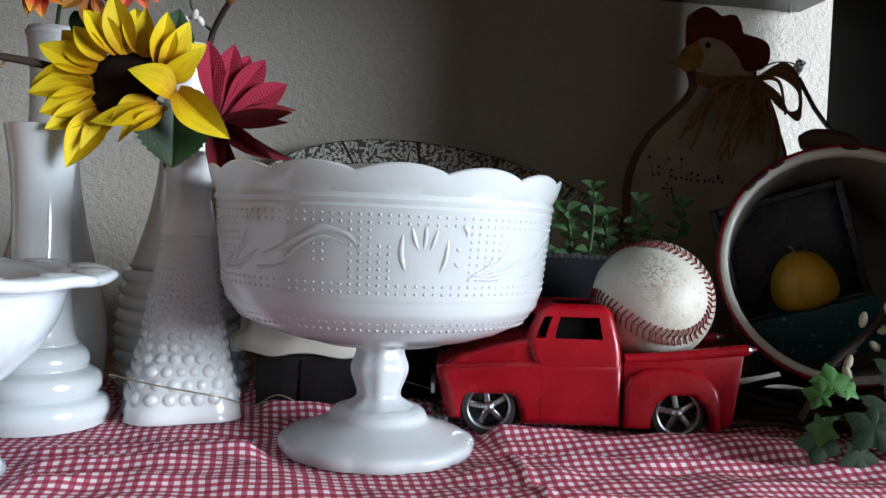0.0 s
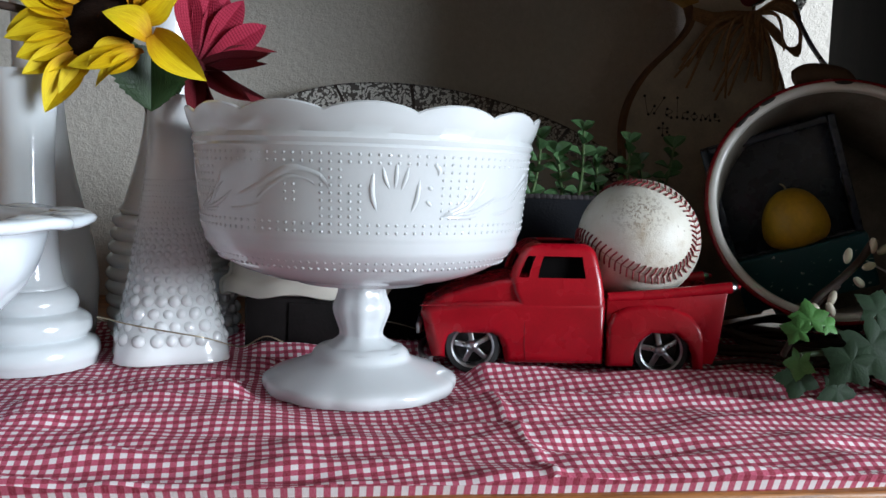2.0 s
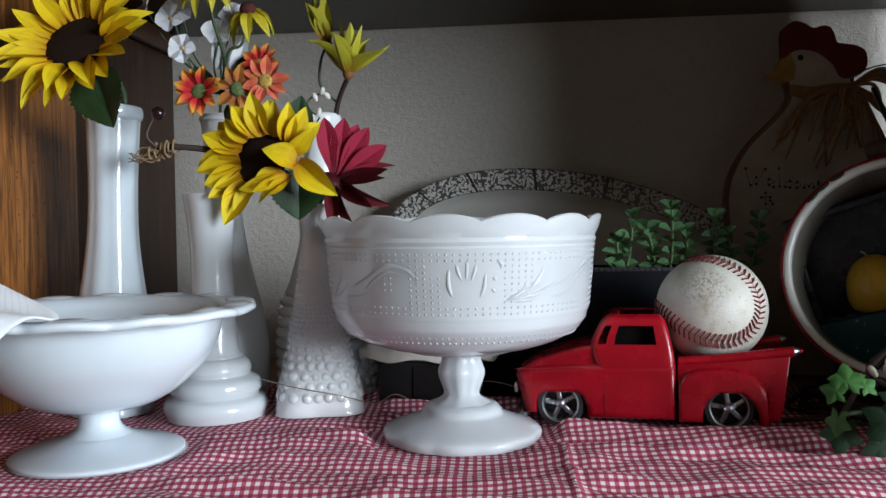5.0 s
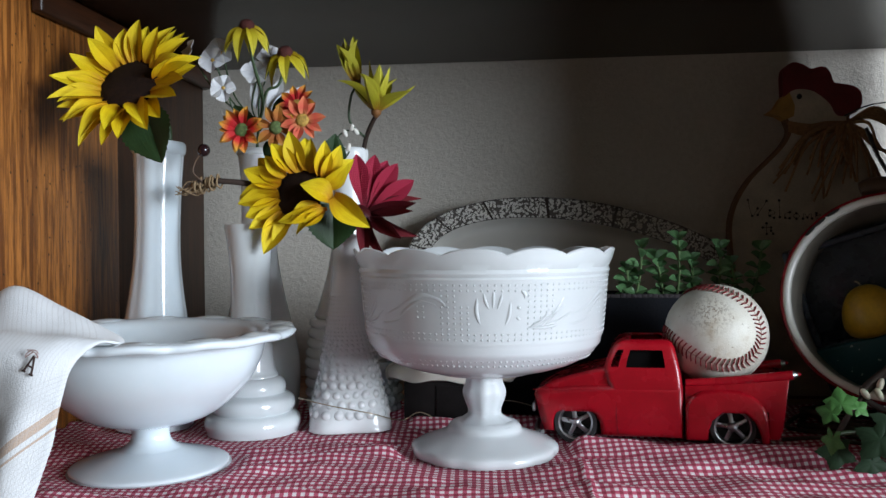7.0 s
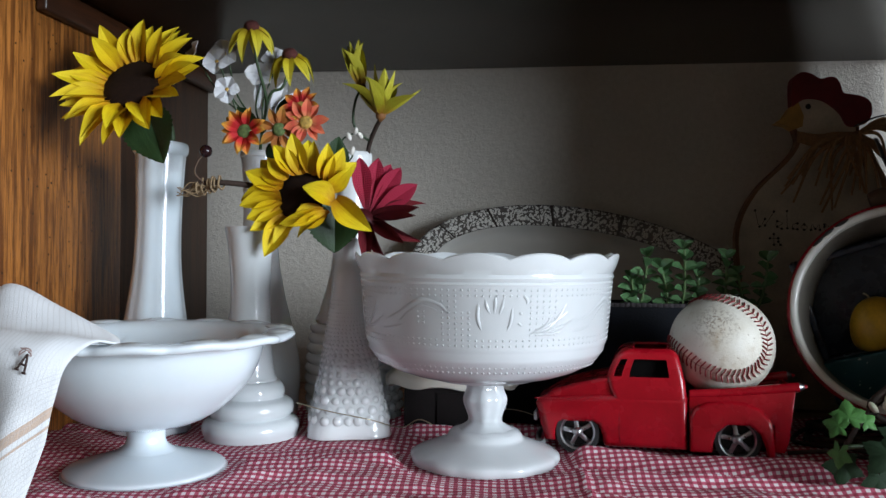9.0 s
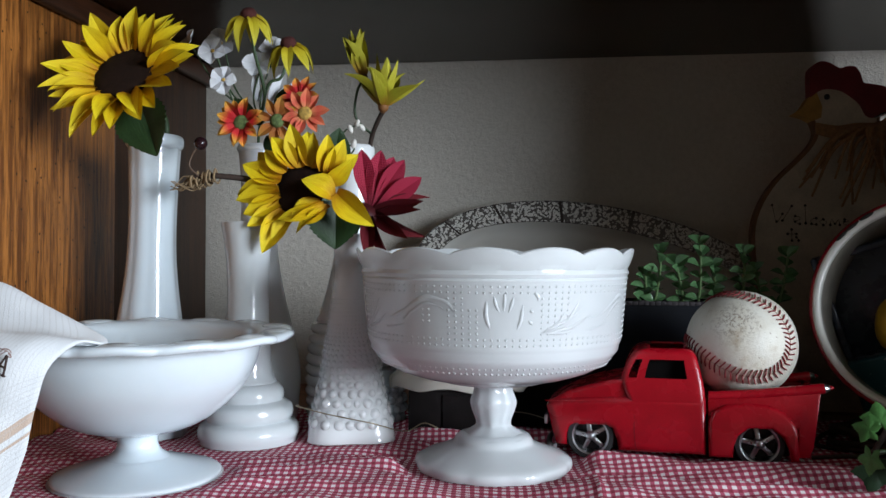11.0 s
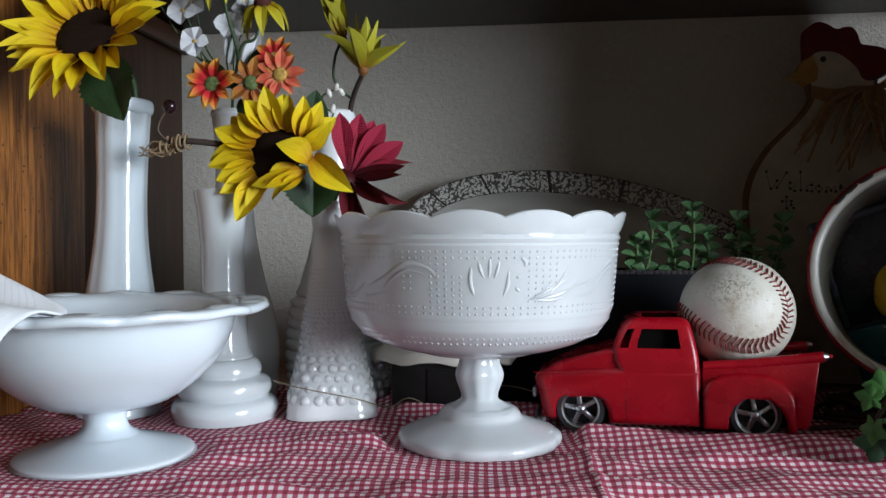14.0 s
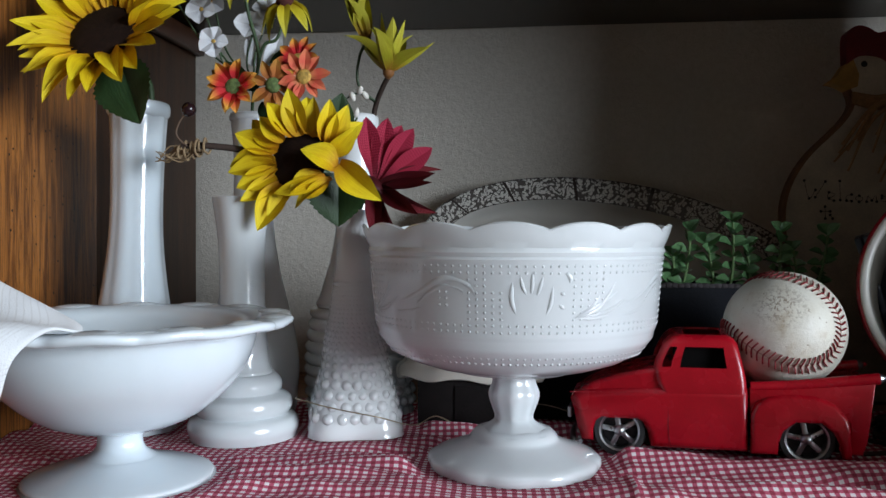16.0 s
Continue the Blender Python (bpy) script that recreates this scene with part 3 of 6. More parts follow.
def prism(profile, y0, y1, bevel=0.0, segs=3, taper=None):
    """A side profile of (x, z) points drawn out from y0 to y1; taper(x, y, z) may bend the result."""
    bm = bmesh.new()
    a = [bm.verts.new((x, y0, z)) for x, z in profile]
    b = [bm.verts.new((x, y1, z)) for x, z in profile]
    n = len(profile)
    bm.faces.new(a[::-1])
    bm.faces.new(b)
    for i in range(n):
        bm.faces.new((a[i], a[(i + 1) % n], b[(i + 1) % n], b[i]))
    bmesh.ops.recalc_face_normals(bm, faces=bm.faces)
    if bevel:
        rim = [e for e in bm.edges if abs(e.verts[0].co.y - e.verts[1].co.y) < 1e-6]
        bmesh.ops.bevel(bm, geom=rim, offset=bevel, segments=segs, affect="EDGES", profile=0.5, clamp_overlap=True)
    if taper:
        for v in bm.verts:
            v.co = taper(*v.co)
    return bm


def wheel(parent, x, y, side):
    """One wheel; side is -1 for the near face, 1 for the far one."""
    r = 0.0158
    tyre = part("wheel", lathe([(0.0120, -0.0050), (0.0150, -0.0050), (r, -0.0035), (r, 0.0035), (0.0150, 0.0050), (0.0120, 0.0050), (0.0115, 0.0040), (0.0115, -0.0050)], 40), M_RUBBER, parent, "black rubber tyre")
    tyre.matrix_basis = pose(x, y, r, 90 if side < 0 else -90, 0, 0)
    part("rim", lathe([(0.0106, -0.0040), (0.0107, 0.0030), (0.0112, 0.0048), (0.0122, 0.0052), (0.0126, 0.0046), (0.0120, 0.0036), (0.0120, -0.0040), (0.0106, -0.0040)], 40), [M_CHROME], tyre, "chrome rim")
    for k in range(5):
        a = 2 * math.pi * k / 5 + 0.5
        bm = prism([(0.0015, 0.0008), (0.0030, 0.0036), (0.0104, 0.0020), (0.0108, 0.0002)], -0.0015, 0.0015, 0.0005, 2)
        bmesh.ops.transform(bm, matrix=Matrix.Rotation(a, 4, "Z"), verts=bm.verts)
        part("spoke", bm, M_CHROME, tyre)
    part("hub", lathe([(0.0, 0.0062), (0.0016, 0.0060), (0.0026, 0.0050), (0.0034, 0.0030), (0.0036, 0.0)], 24), M_CHROME, tyre)
    part("brake_drum", lathe([(0.0, -0.0030), (0.0116, -0.0030), (0.0116, -0.0046), (0.0, -0.0046)], 32), M_BLACK, tyre)


def toy_truck():
    top = thing("toy_truck", "dusty red toy pickup truck with chrome wheels", "toy truck", pose(0.0936, 0.4495, 0.0015, 0, -0.6, -7.6))
    W = 0.066          # width; the near side is at y = -0.003
    Y0, Y1, C = -0.004, W - 0.004, W / 2 - 0.004

    def nose(x, y, z):
        k = max(0.0, (0.018 - x) / 0.055)
        y = C + (y - C) * (1 - 0.12 * k * k - 0.10 * max(0, (z - 0.03) / 0.02) * min(1, k * 2))
        x += 0.010 * k * ((y - C) / (W / 2)) ** 2
        return (x, y, z)

    # lower body with both front arches, from the grille to the back of the cab
    arch = [(-0.0205, 0.0085), (-0.0203, 0.0160), (-0.0185, 0.0210), (-0.0150, 0.0230), (0.0095, 0.0234), (0.0135, 0.0215), (0.0165, 0.0160), (0.0182, 0.0070)]
    prof = [(-0.0285, 0.0090), (-0.0318, 0.0190), (-0.0338, 0.0280), (-0.0356, 0.0340), (-0.0335, 0.0378), (-0.0260, 0.0400), (-0.0100, 0.0415), (0.0200, 0.0430), (0.0742, 0.0438), (0.0742, 0.0070)] + arch[::-1]
    part("body", prism(prof, Y0, Y1, 0.0048, 5, nose), M_RED, top)
    part("hood", prism([(-0.0305, 0.0350), (-0.0290, 0.0395), (-0.0200, 0.0448), (-0.0060, 0.0490), (0.0110, 0.0532), (0.0240, 0.0555), (0.0320, 0.0558), (0.0320, 0.0350)], Y0 + 0.0030, Y1 - 0.0030, 0.0095, 6, nose), M_RED, top)
    # cab: one rounded shell with open windscreen, side and rear windows and an open roof
    levels = [(0.0395, 0.0255, 0.0740, 0.0326), (0.0480, 0.0215, 0.0735, 0.0322), (0.0545, 0.0205, 0.0726, 0.0314), (0.0560, 0.0205, 0.0722, 0.0312), (0.0600, 0.0216, 0.0714, 0.0305), (0.0640, 0.0234, 0.0704, 0.0297), (0.0680, 0.0256, 0.0694, 0.0287),
              (0.0700, 0.0270, 0.0688, 0.0281), (0.0728, 0.0298, 0.0670, 0.0266), (0.0744, 0.0335, 0.0645, 0.0243), (0.0748, 0.0380, 0.0620, 0.0215), (0.0736, 0.0388, 0.0612, 0.0208)]
    side_f, end_f, r = (0.0, 0.015, 0.14, 0.26, 0.57, 0.87, 1.0), (0.0, 0.08, 0.5, 0.92, 1.0), 0.0040
    shell, rings, tags = bmesh.new(), [], []
    for z, x0, x1, w in levels:
        pts, tags = [], []
        for (ax, ay), (bx, by), fr, key in (((x0 + r, C - w), (x1 - r, C - w), side_f, "side"), ((x1, C - w + r), (x1, C + w - r), end_f, "end"), ((x1 - r, C + w), (x0 + r, C + w), side_f, "side"), ((x0, C + w - r), (x0, C - w + r), end_f, "end")):
            if key == "side" and by > C:
                fr = [1 - f for f in fr[::-1]]
            for f in fr:
                pts.append((ax + (bx - ax) * f, ay + (by - ay) * f))
                tags.append((key, f if not (key == "side" and by > C) else 1 - f))
            # the rounded corner on to the next side
            ex, ey = pts[-1]
            cx = x1 - r if ex > (x0 + x1) / 2 else x0 + r
            cy = C - w + r if ey < C else C + w - r
            a0 = math.atan2(ey - cy, ex - cx)
            for q in (1, 2, 3):
                pts.append((cx + r * math.cos(a0 + q * math.pi / 8), cy + r * math.sin(a0 + q * math.pi / 8)))
                tags.append(("corner", 0))
        rings.append([shell.verts.new((x, y, z)) for x, y in pts])
    n = len(tags)
    for i in range(len(rings) - 1):
        for k in range(n):
            k2 = (k + 1) % n
            mid_f = (tags[k][1] + tags[k2][1]) / 2
            glass = 3 <= i < 6 and tags[k][0] == tags[k2][0] and ((tags[k][0] == "side" and (0.015 < mid_f < 0.14 or 0.26 < mid_f < 0.87)) or (tags[k][0] == "end" and 0.06 < mid_f < 0.94))
            if not glass:
                shell.faces.new((rings[i][k], rings[i][k2], rings[i + 1][k2], rings[i + 1][k]))
    bmesh.ops.recalc_face_normals(shell, faces=shell.faces)
    bmesh.ops.solidify(shell, geom=shell.faces[:], thickness=0.0016)
    part("cab", shell, M_RED, top, "rounded red cab with wraparound window openings")
    # solid black block takes the place of the shade behind the windows
    part("cab_inside", box(0.0330, 0.0655, C - 0.0235, C + 0.0235, 0.044, 0.0700), M_CAB_SHADE, top, "black block standing in for shade in the cab")
    part("door_seam", tube([(0.0290, Y0 + 0.0003, 0.0395), (0.0288, Y0 - 0.0001, 0.022), (0.0300, Y0 - 0.0002, 0.0105), (0.0340, Y0 - 0.0002, 0.0092), (0.0720, Y0 - 0.0002, 0.0092)], 0.00015, 5, 4), plain("seam_shadow", (0.09, 0.004, 0.008), 0.6), top)
    part("crease", tube([(-0.030, Y0 + 0.0036, 0.0386), (-0.010, Y0 + 0.0014, 0.0396), (0.02, Y0 + 0.0008, 0.0402), (0.074, Y0 + 0.0008, 0.0408)], 0.0003, 6, 4), M_RED, top)
    # bed
    for y0, y1 in ((Y0 + 0.005, Y0 + 0.008), (Y1 - 0.008, Y1 - 0.005)):
        part("bed_side", prism([(0.1300, 0.0080), (0.1300, 0.0265), (0.0755, 0.0265), (0.0755, 0.0450), (0.1435, 0.0500), (0.1390, 0.0150), (0.1365, 0.0080)], y0, y1, 0.0006, 2), M_RED, top)
        ym = (y0 + y1) / 2
        part("bed_rail", tube([(0.0760, ym, 0.0453), (0.1000, ym, 0.0470), (0.1250, ym, 0.0497), (0.1455, ym, 0.0522)], lambda s: 0.0027 + 0.0007 * s, 12, 3), M_RED, top)
        part("tail_lamp", lathe([(0.0, 0.0050), (0.0012, 0.0042), (0.0027, 0.0016), (0.0031, 0.0), (0.0, -0.0002)], 20), M_CHROME, top, "small chrome tail lamp").matrix_basis = pose(0.1450, ym, 0.0522, 0, 84, 0)
        part("lamp_lens", lathe([(0.0, 0.0062), (0.0008, 0.0058), (0.0015, 0.0046), (0.0013, 0.0034), (0.0, 0.0034)], 16), M_RED, top, "red lens tip").matrix_basis = pose(0.1450, ym, 0.0522, 0, 84, 0)
        near = y0 < C
        f0, f1 = (Y0 - 0.002, Y0 + 0.010) if near else (Y1 - 0.010, Y1 + 0.002)
        fender = [(0.0756, 0.0070), (0.0756, 0.0300), (0.0785, 0.0360), (0.0865, 0.0402), (0.0980, 0.0416), (0.1110, 0.0412), (0.1215, 0.0370), (0.1270, 0.0305), (0.1288, 0.0260), (0.1300, 0.0060), (0.1248, 0.0060),
                  (0.1236, 0.0140), (0.1205, 0.0208), (0.1140, 0.0262), (0.1000, 0.0262), (0.0932, 0.0208), (0.0908, 0.0140), (0.0902, 0.0070)]
        out = -1 if near else 1
        swell = lambda x, y, z: (x, y - out * 0.0050 * max(0.0, (z - 0.026) / 0.015) ** 1.6, z)
        part("rear_fender", prism(fender, f0, f1, 0.0040, 5, swell), M_RED, top)
        w0, w1 = (Y0 + 0.0132, Y0 + 0.0150) if near else (Y1 - 0.0150, Y1 - 0.0132)
        for x0, x1 in ((-0.022, 0.020), (0.089, 0.127)):
            part("wheel_well", box(x0, x1, w0, w1, 0.007, 0.0255), M_BLACK, top, "black wheel well")
    part("tailgate", prism([(0.1350, 0.0120), (0.1405, 0.0500), (0.1427, 0.0500), (0.1375, 0.0120)], Y0 + 0.007, Y1 - 0.007, 0.0006, 2), M_RED, top)
    part("bed_floor", box(0.077, 0.137, Y0 + 0.007, Y1 - 0.007, 0.026, 0.029), M_RED, top)
    part("chassis", box(-0.024, 0.132, Y0 + 0.012, Y1 - 0.012, 0.0085, 0.024), M_BLACK, top)
    for x in (0.0, 0.1065):
        wheel(top, x, Y0 + 0.0080, -1)
        wheel(top, x, Y1 - 0.0080, 1)
    part("bumper", tube([(-0.0235, Y0 + 0.0020, 0.0080), (-0.0280, Y0 + 0.0075, 0.0082), (-0.0305, C, 0.0085), (-0.0280, Y1 - 0.0075, 0.0082), (-0.0235, Y1 - 0.0020, 0.0080)], 0.0019, 10, 5), M_CHROME, top, "tarnished chrome bumper")
    for y in (Y0 + 0.011, Y1 - 0.011):
        part("headlight", lathe([(0.0, 0.0030), (0.0030, 0.0022), (0.0048, 0.0004), (0.0052, 0.0), (0.0, -0.001)], 24), M_CHROME, top, "chrome headlight").matrix_basis = pose(-0.0220, y, 0.0255, 0, -84, 0)
    part("grille", box(-0.0328, -0.0300, C - 0.017, C + 0.017, 0.0200, 0.0265, 0.0008), M_CHROME, top)


def baseball():
    R = 0.0363
    top = thing("baseball", "scuffed white baseball with red stitching", "ball", pose(0.1955, 0.4705, 0.0783))
    m, t, b = nodes_of("scuffed_leather")
    v = coords(t)
    blot, fine, pit = noise_tex(t, v, 55, 5, 0.65), noise_tex(t, v, 900, 3), noise_tex(t, v, 260, 4, 0.7)
    c = ramp(t, blot, [(0.26, (0.44, 0.35, 0.24)), (0.42, (0.65, 0.61, 0.52)), (0.7, (0.72, 0.70, 0.63))])
    c = mix(t, ramp(t, pit, [(0.30, (0.9, 0.9, 0.9)), (0.36, (0, 0, 0))]), c, (0.24, 0.17, 0.10))
    # a scuffed patch with ground-in grit
    far = t.nodes.new("ShaderNodeVectorMath")
    far.operation = "DISTANCE"
    t.links.new(v, far.inputs[0])
    far.inputs[1].default_value = (-0.010, -0.029, 0.018)
    grit = maths(t, "MULTIPLY", ramp(t, noise_tex(t, v, 480, 4, 0.7), [(0.50, (0, 0, 0)), (0.58, (1, 1, 1))]), ramp(t, maths(t, "MULTIPLY", far.outputs["Value"], 40), [(0.1, (0.85, 0.85, 0.85)), (0.75, (0, 0, 0))]))
    c = mix(t, grit, c, (0.20, 0.14, 0.085))
    t.links.new(c, b.inputs["Base Color"])
    b.inputs["Roughness"].default_value = 0.48
    bump(t, b, maths(t, "SUBTRACT", maths(t, "ADD", pit, maths(t, "MULTIPLY", fine, 0.3)), grit), 0.35, 0.0012)
    bm = bmesh.new()
    bmesh.ops.create_uvsphere(bm, u_segments=56, v_segments=36, radius=R)
    for q in bm.verts:
        q.co *= 1 + 0.006 * noise.noise(q.co * 60)
    cover = part("cover", bm, m, top, "scuffed cream leather cover")
    M_THREAD = plain("red_thread", (0.19, 0.013, 0.016), 0.7, 0, 0.2, 300)
    # the seam: a closed tennis-ball curve, one lobe turned to the front and open towards the upper left
    n, A, B = 108, 0.75, 0.25
    turn = Matrix(((0.2187, 0.5404, -0.8125), (-0.5096, 0.7733, 0.3772), (0.8322, 0.3315, 0.4445)))

    def seam(u):
        p = Vector((A * math.cos(u) + B * math.cos(3 * u), A * math.sin(u) - B * math.sin(3 * u), 2 * math.sqrt(A * B) * math.sin(2 * u)))
        return (turn @ p.normalized()) * R

    pts = [seam(2 * math.pi * k / 200) for k in range(201)]
    part("seam", tube(pts, 0.00035, 5, 0), plain("seam_leather", (0.4, 0.32, 0.24), 0.6), top)
    stitch = bmesh.new()
    tube([(0.0002, 0.0002, 0.0004), (0.0010, 0.0026, 0.0008), (0.0021, 0.0056, 0.0001)], 0.00052, 5, 3, stitch)
    me = bpy.data.meshes.new("stitch")
    for f in stitch.faces:
        f.smooth = True
    stitch.to_mesh(me)
    stitch.free()
    me.materials.append(M_THREAD)
    for k in range(n):
        u = 2 * math.pi * k / n
        p, q = seam(u), seam(u + 0.01)
        along, up = (q - p).normalized(), p.normalized()
        side = up.cross(along)
        for s in (1, -1):
            ob = new("stitch", me)
            ob.parent = top
            m4 = Matrix((along, side * s, up)).transposed().to_4x4()
            m4.translation = p
            ob.matrix_basis = m4


toy_truck()
baseball()


# ---- silk flowers ----
def petal_mat(name, root, mid, tip, rough=0.65, streak=0.25, weave=0.0):
    """Dyed fabric: colour runs from root to tip along the petal, with fine lengthwise veins."""
    m, t, b = nodes_of(name)
    uv = t.nodes.new("ShaderNodeUVMap")
    sep = t.nodes.new("ShaderNodeSeparateXYZ")
    t.links.new(uv.outputs["UV"], sep.inputs[0])
    mp = t.nodes.new("ShaderNodeMapping")
    mp.inputs["Scale"].default_value = (1.2, 14, 1)
    t.links.new(uv.outputs["UV"], mp.inputs["Vector"])
    veins = noise_tex(t, mp.outputs["Vector"], 2.2, 4, 0.6)
    info = t.nodes.new("ShaderNodeObjectInfo")
    s = maths(t, "ADD", sep.outputs["X"], maths(t, "MULTIPLY", maths(t, "SUBTRACT", veins, 0.5), 0.35))
    c = ramp(t, s, [(0.02, root), (0.38, mid), (0.9, tip)])
    c = mix(t, maths(t, "MULTIPLY", ramp(t, veins, [(0.35, (1, 1, 1)), (0.6, (0, 0, 0))]), streak), c, root)
    c = mix(t, maths(t, "MULTIPLY", info.outputs["Random"], 0.3), c, [k * 0.72 for k in mid])
    t.links.new(c, b.inputs["Base Color"])
    b.inputs["Roughness"].default_value = rough
    b.inputs["Specular IOR Level"].default_value = 0.3
    h = veins
    if weave:
        rows_u = maths(t, "SINE", maths(t, "MULTIPLY", sep.outputs["X"], 2 * math.pi * 24))
        rows_v = maths(t, "SINE", maths(t, "MULTIPLY", sep.outputs["Y"], 2 * math.pi * 11))
        thread = maths(t, "MULTIPLY", maths(t, "ADD", rows_u, rows_v), 0.25)
        c = mix(t, maths(t, "MULTIPLY", maths(t, "ADD", thread, 0.5), 0.22 * weave), c, [k * 1.5 + 0.02 for k in tip])
        t.links.new(c, b.inputs["Base Color"])
        h = maths(t, "ADD", veins, maths(t, "MULTIPLY", thread, weave * 0.6))
    bump(t, b, h, 0.5, 0.0008)
    return m


YELLOW = petal_mat("yellow_petal_silk", (0.46, 0.17, 0.004), (0.80, 0.57, 0.007), (0.88, 0.73, 0.025), 0.55, 0.4)
LEMON = petal_mat("lemon_petal_silk", (0.34, 0.20, 0.006), (0.60, 0.50, 0.02), (0.62, 0.56, 0.06))
LILY = petal_mat("lily_petal_silk", (0.30, 0.09, 0.01), (0.42, 0.40, 0.02), (0.55, 0.52, 0.05))
MAROON = petal_mat("maroon_petal_silk", (0.09, 0.003, 0.010), (0.31, 0.008, 0.032), (0.36, 0.016, 0.05), 0.7, 0.3, 1.2)
MAROON_DARK = petal_mat("dark_maroon_silk", (0.03, 0.002, 0.003), (0.10, 0.004, 0.010), (0.17, 0.006, 0.012), 0.6, 0.3, 0.5)
CORAL = petal_mat("red_daisy_silk", (0.34, 0.012, 0.014), (0.62, 0.022, 0.028), (0.80, 0.46, 0.06), 0.65, 0.2)
ORANGE = petal_mat("coral_daisy_silk", (0.62, 0.26, 0.10), (0.66, 0.09, 0.06), (0.74, 0.22, 0.10), 0.65, 0.2)
AMBER = petal_mat("amber_daisy_silk", (0.22, 0.06, 0.02), (0.45, 0.15, 0.03), (0.5, 0.28, 0.05))
WHITE_SILK = petal_mat("white_petal_silk", (0.55, 0.56, 0.60), (0.74, 0.75, 0.78), (0.78, 0.78, 0.80), 0.6, 0.15)
LEAF = petal_mat("dark_leaf_silk", (0.006, 0.016, 0.005), (0.018, 0.044, 0.013), (0.026, 0.060, 0.020), 0.42, 0.55)
SEED = plain("brown_seed_head", (0.017, 0.008, 0.005), 0.85, 0, 0.5, 300, 900, 0.8, 0.2)
SEED_GREEN = plain("green_seed_head", (0.11, 0.16, 0.05), 0.8, 0, 0.5, 400, 900, 0.6)
SEED_GOLD = plain("golden_seed_head", (0.45, 0.28, 0.06), 0.8, 0, 0.5, 400, 900, 0.6)
STEM = plain("green_stem_plastic", (0.035, 0.065, 0.025), 0.5, 0, 0.3, 200)
TWIG = plain("brown_twig_bark", (0.035, 0.020, 0.014), 0.8, 0, 0.4, 200, 700, 0.6)


def petal_mesh(name, length, width, mat, rise=0.2, curl=-0.2, cup=0.15, point=0.75, thick=0.0005, teeth=0.0, twist=0.0):
    """A petal or leaf from the origin along x: two sheets, closed at the rim."""
    nu, nv = 24 if teeth else 12, 6
    bm = bmesh.new()
    uvl = bm.loops.layers.uv.new("UVMap")
    sheets, coord = [], {}
    for s in (1, -1):
        rows = []
        for i in range(nu + 1):
            u = i / nu
            half = width / 2 * (math.sin(math.pi * min(1, (0.06 + 0.94 * u) ** point)) ** 0.75 + 0.10 * (1 - u))
            half *= 1 - 0.30 * u ** 4
            if teeth and i % 2:
                half *= 1 - teeth
            row = []
            for j in range(nv + 1):
                v = 2 * j / nv - 1
                z = length * (rise * u + curl * u * u) + cup * half * v * v - 0.22 * half * (1 - abs(v)) ** 3 + 0.05 * half * math.sin(9 * u + 2 * v) * abs(v)
                y = half * v + twist * length * u * u
                q = bm.verts.new((length * u, y, z + s * thick * (1 - v * v) * 0.5 * (1 - 0.5 * u)))
                coord[q] = (u, (v + 1) / 2)
                row.append(q)
            rows.append(row)
        sheets.append(rows)
    for s, rows in enumerate(sheets):
        for i in range(nu):
            for j in range(nv):
                q = (rows[i][j], rows[i + 1][j], rows[i + 1][j + 1], rows[i][j + 1])
                bm.faces.new(q if s == 0 else q[::-1])
    for f in bm.faces:
        f.smooth = True
        for loop in f.loops:
            loop[uvl].uv = coord[loop.vert]
    bmesh.ops.remove_doubles(bm, verts=bm.verts, dist=1e-7)
    me = bpy.data.meshes.new(name)
    bm.to_mesh(me)
    bm.free()
    me.materials.append(mat)
    me.set_sharp_from_angle(angle=radians(40))
    return me


def facing(centre, towards, spin=0.0):
    q = Vector(towards).to_track_quat("Z", "Y").to_matrix().to_4x4()
    return Matrix.Translation(centre) @ q @ Matrix.Rotation(radians(spin), 4, "Z")


def local(parent, m):
    return parent.matrix_basis.inverted() @ m


def rod(name, parent, pts, radius, mat, label=""):
    """A stem or twig given in world places under a top-level thing."""
    ob = part(name, tube(pts, radius, 8, 6), mat, parent, label)
    ob.matrix_basis = local(parent, Matrix())
    return ob


def head(parent, m, disc_r, disc_h, disc_mat, rings, rng, label="", rough_disc=True, piece="petal"):
    """A flower head: a domed centre with rings of petals: (meshes, count, radius, height, tilt, jitter, skip)."""
    bm = lathe([(0.0, disc_h), (disc_r * 0.4, disc_h * 0.9), (disc_r * 0.75, disc_h * 0.7), (disc_r, disc_h * 0.15), (disc_r * 0.9, -disc_h * 0.4), (disc_r * 0.3, -disc_h * 0.9), (0.0, -disc_h)], 36, 3)
    if rough_disc:
        for v in bm.verts:
            if v.co.z > 0:
                v.co *= 1 + 0.05 * noise.noise(v.co * (9 / disc_r)) + 0.05 * rng.random()
    disc = part("flower_centre", bm, disc_mat, parent, label)
    disc.matrix_basis = local(parent, m)
    for meshes, count, radius, height, tilt, jitter, first, span in rings:
        for k in range(count):
            a = first + span * k / count + rng.uniform(-1, 1) * jitter
            ob = new(piece, meshes[rng.randrange(len(meshes))])
            ob.parent = disc
            s = rng.uniform(0.9, 1.08)
            ob.matrix_basis = Matrix.Rotation(radians(a), 4, "Z") @ pose(radius, 0, height, rng.uniform(-14, 14), -tilt + rng.uniform(-1, 1) * jitter * 0.8, 0) @ Matrix.Scale(s, 4)
    return disc


def leaf(parent, m, mesh, label="dark green serrated fabric leaf"):
    ob = new("leaf", mesh)
    ob.parent = parent
    ob.matrix_basis = local(parent, m)
    return tagged(ob, label)


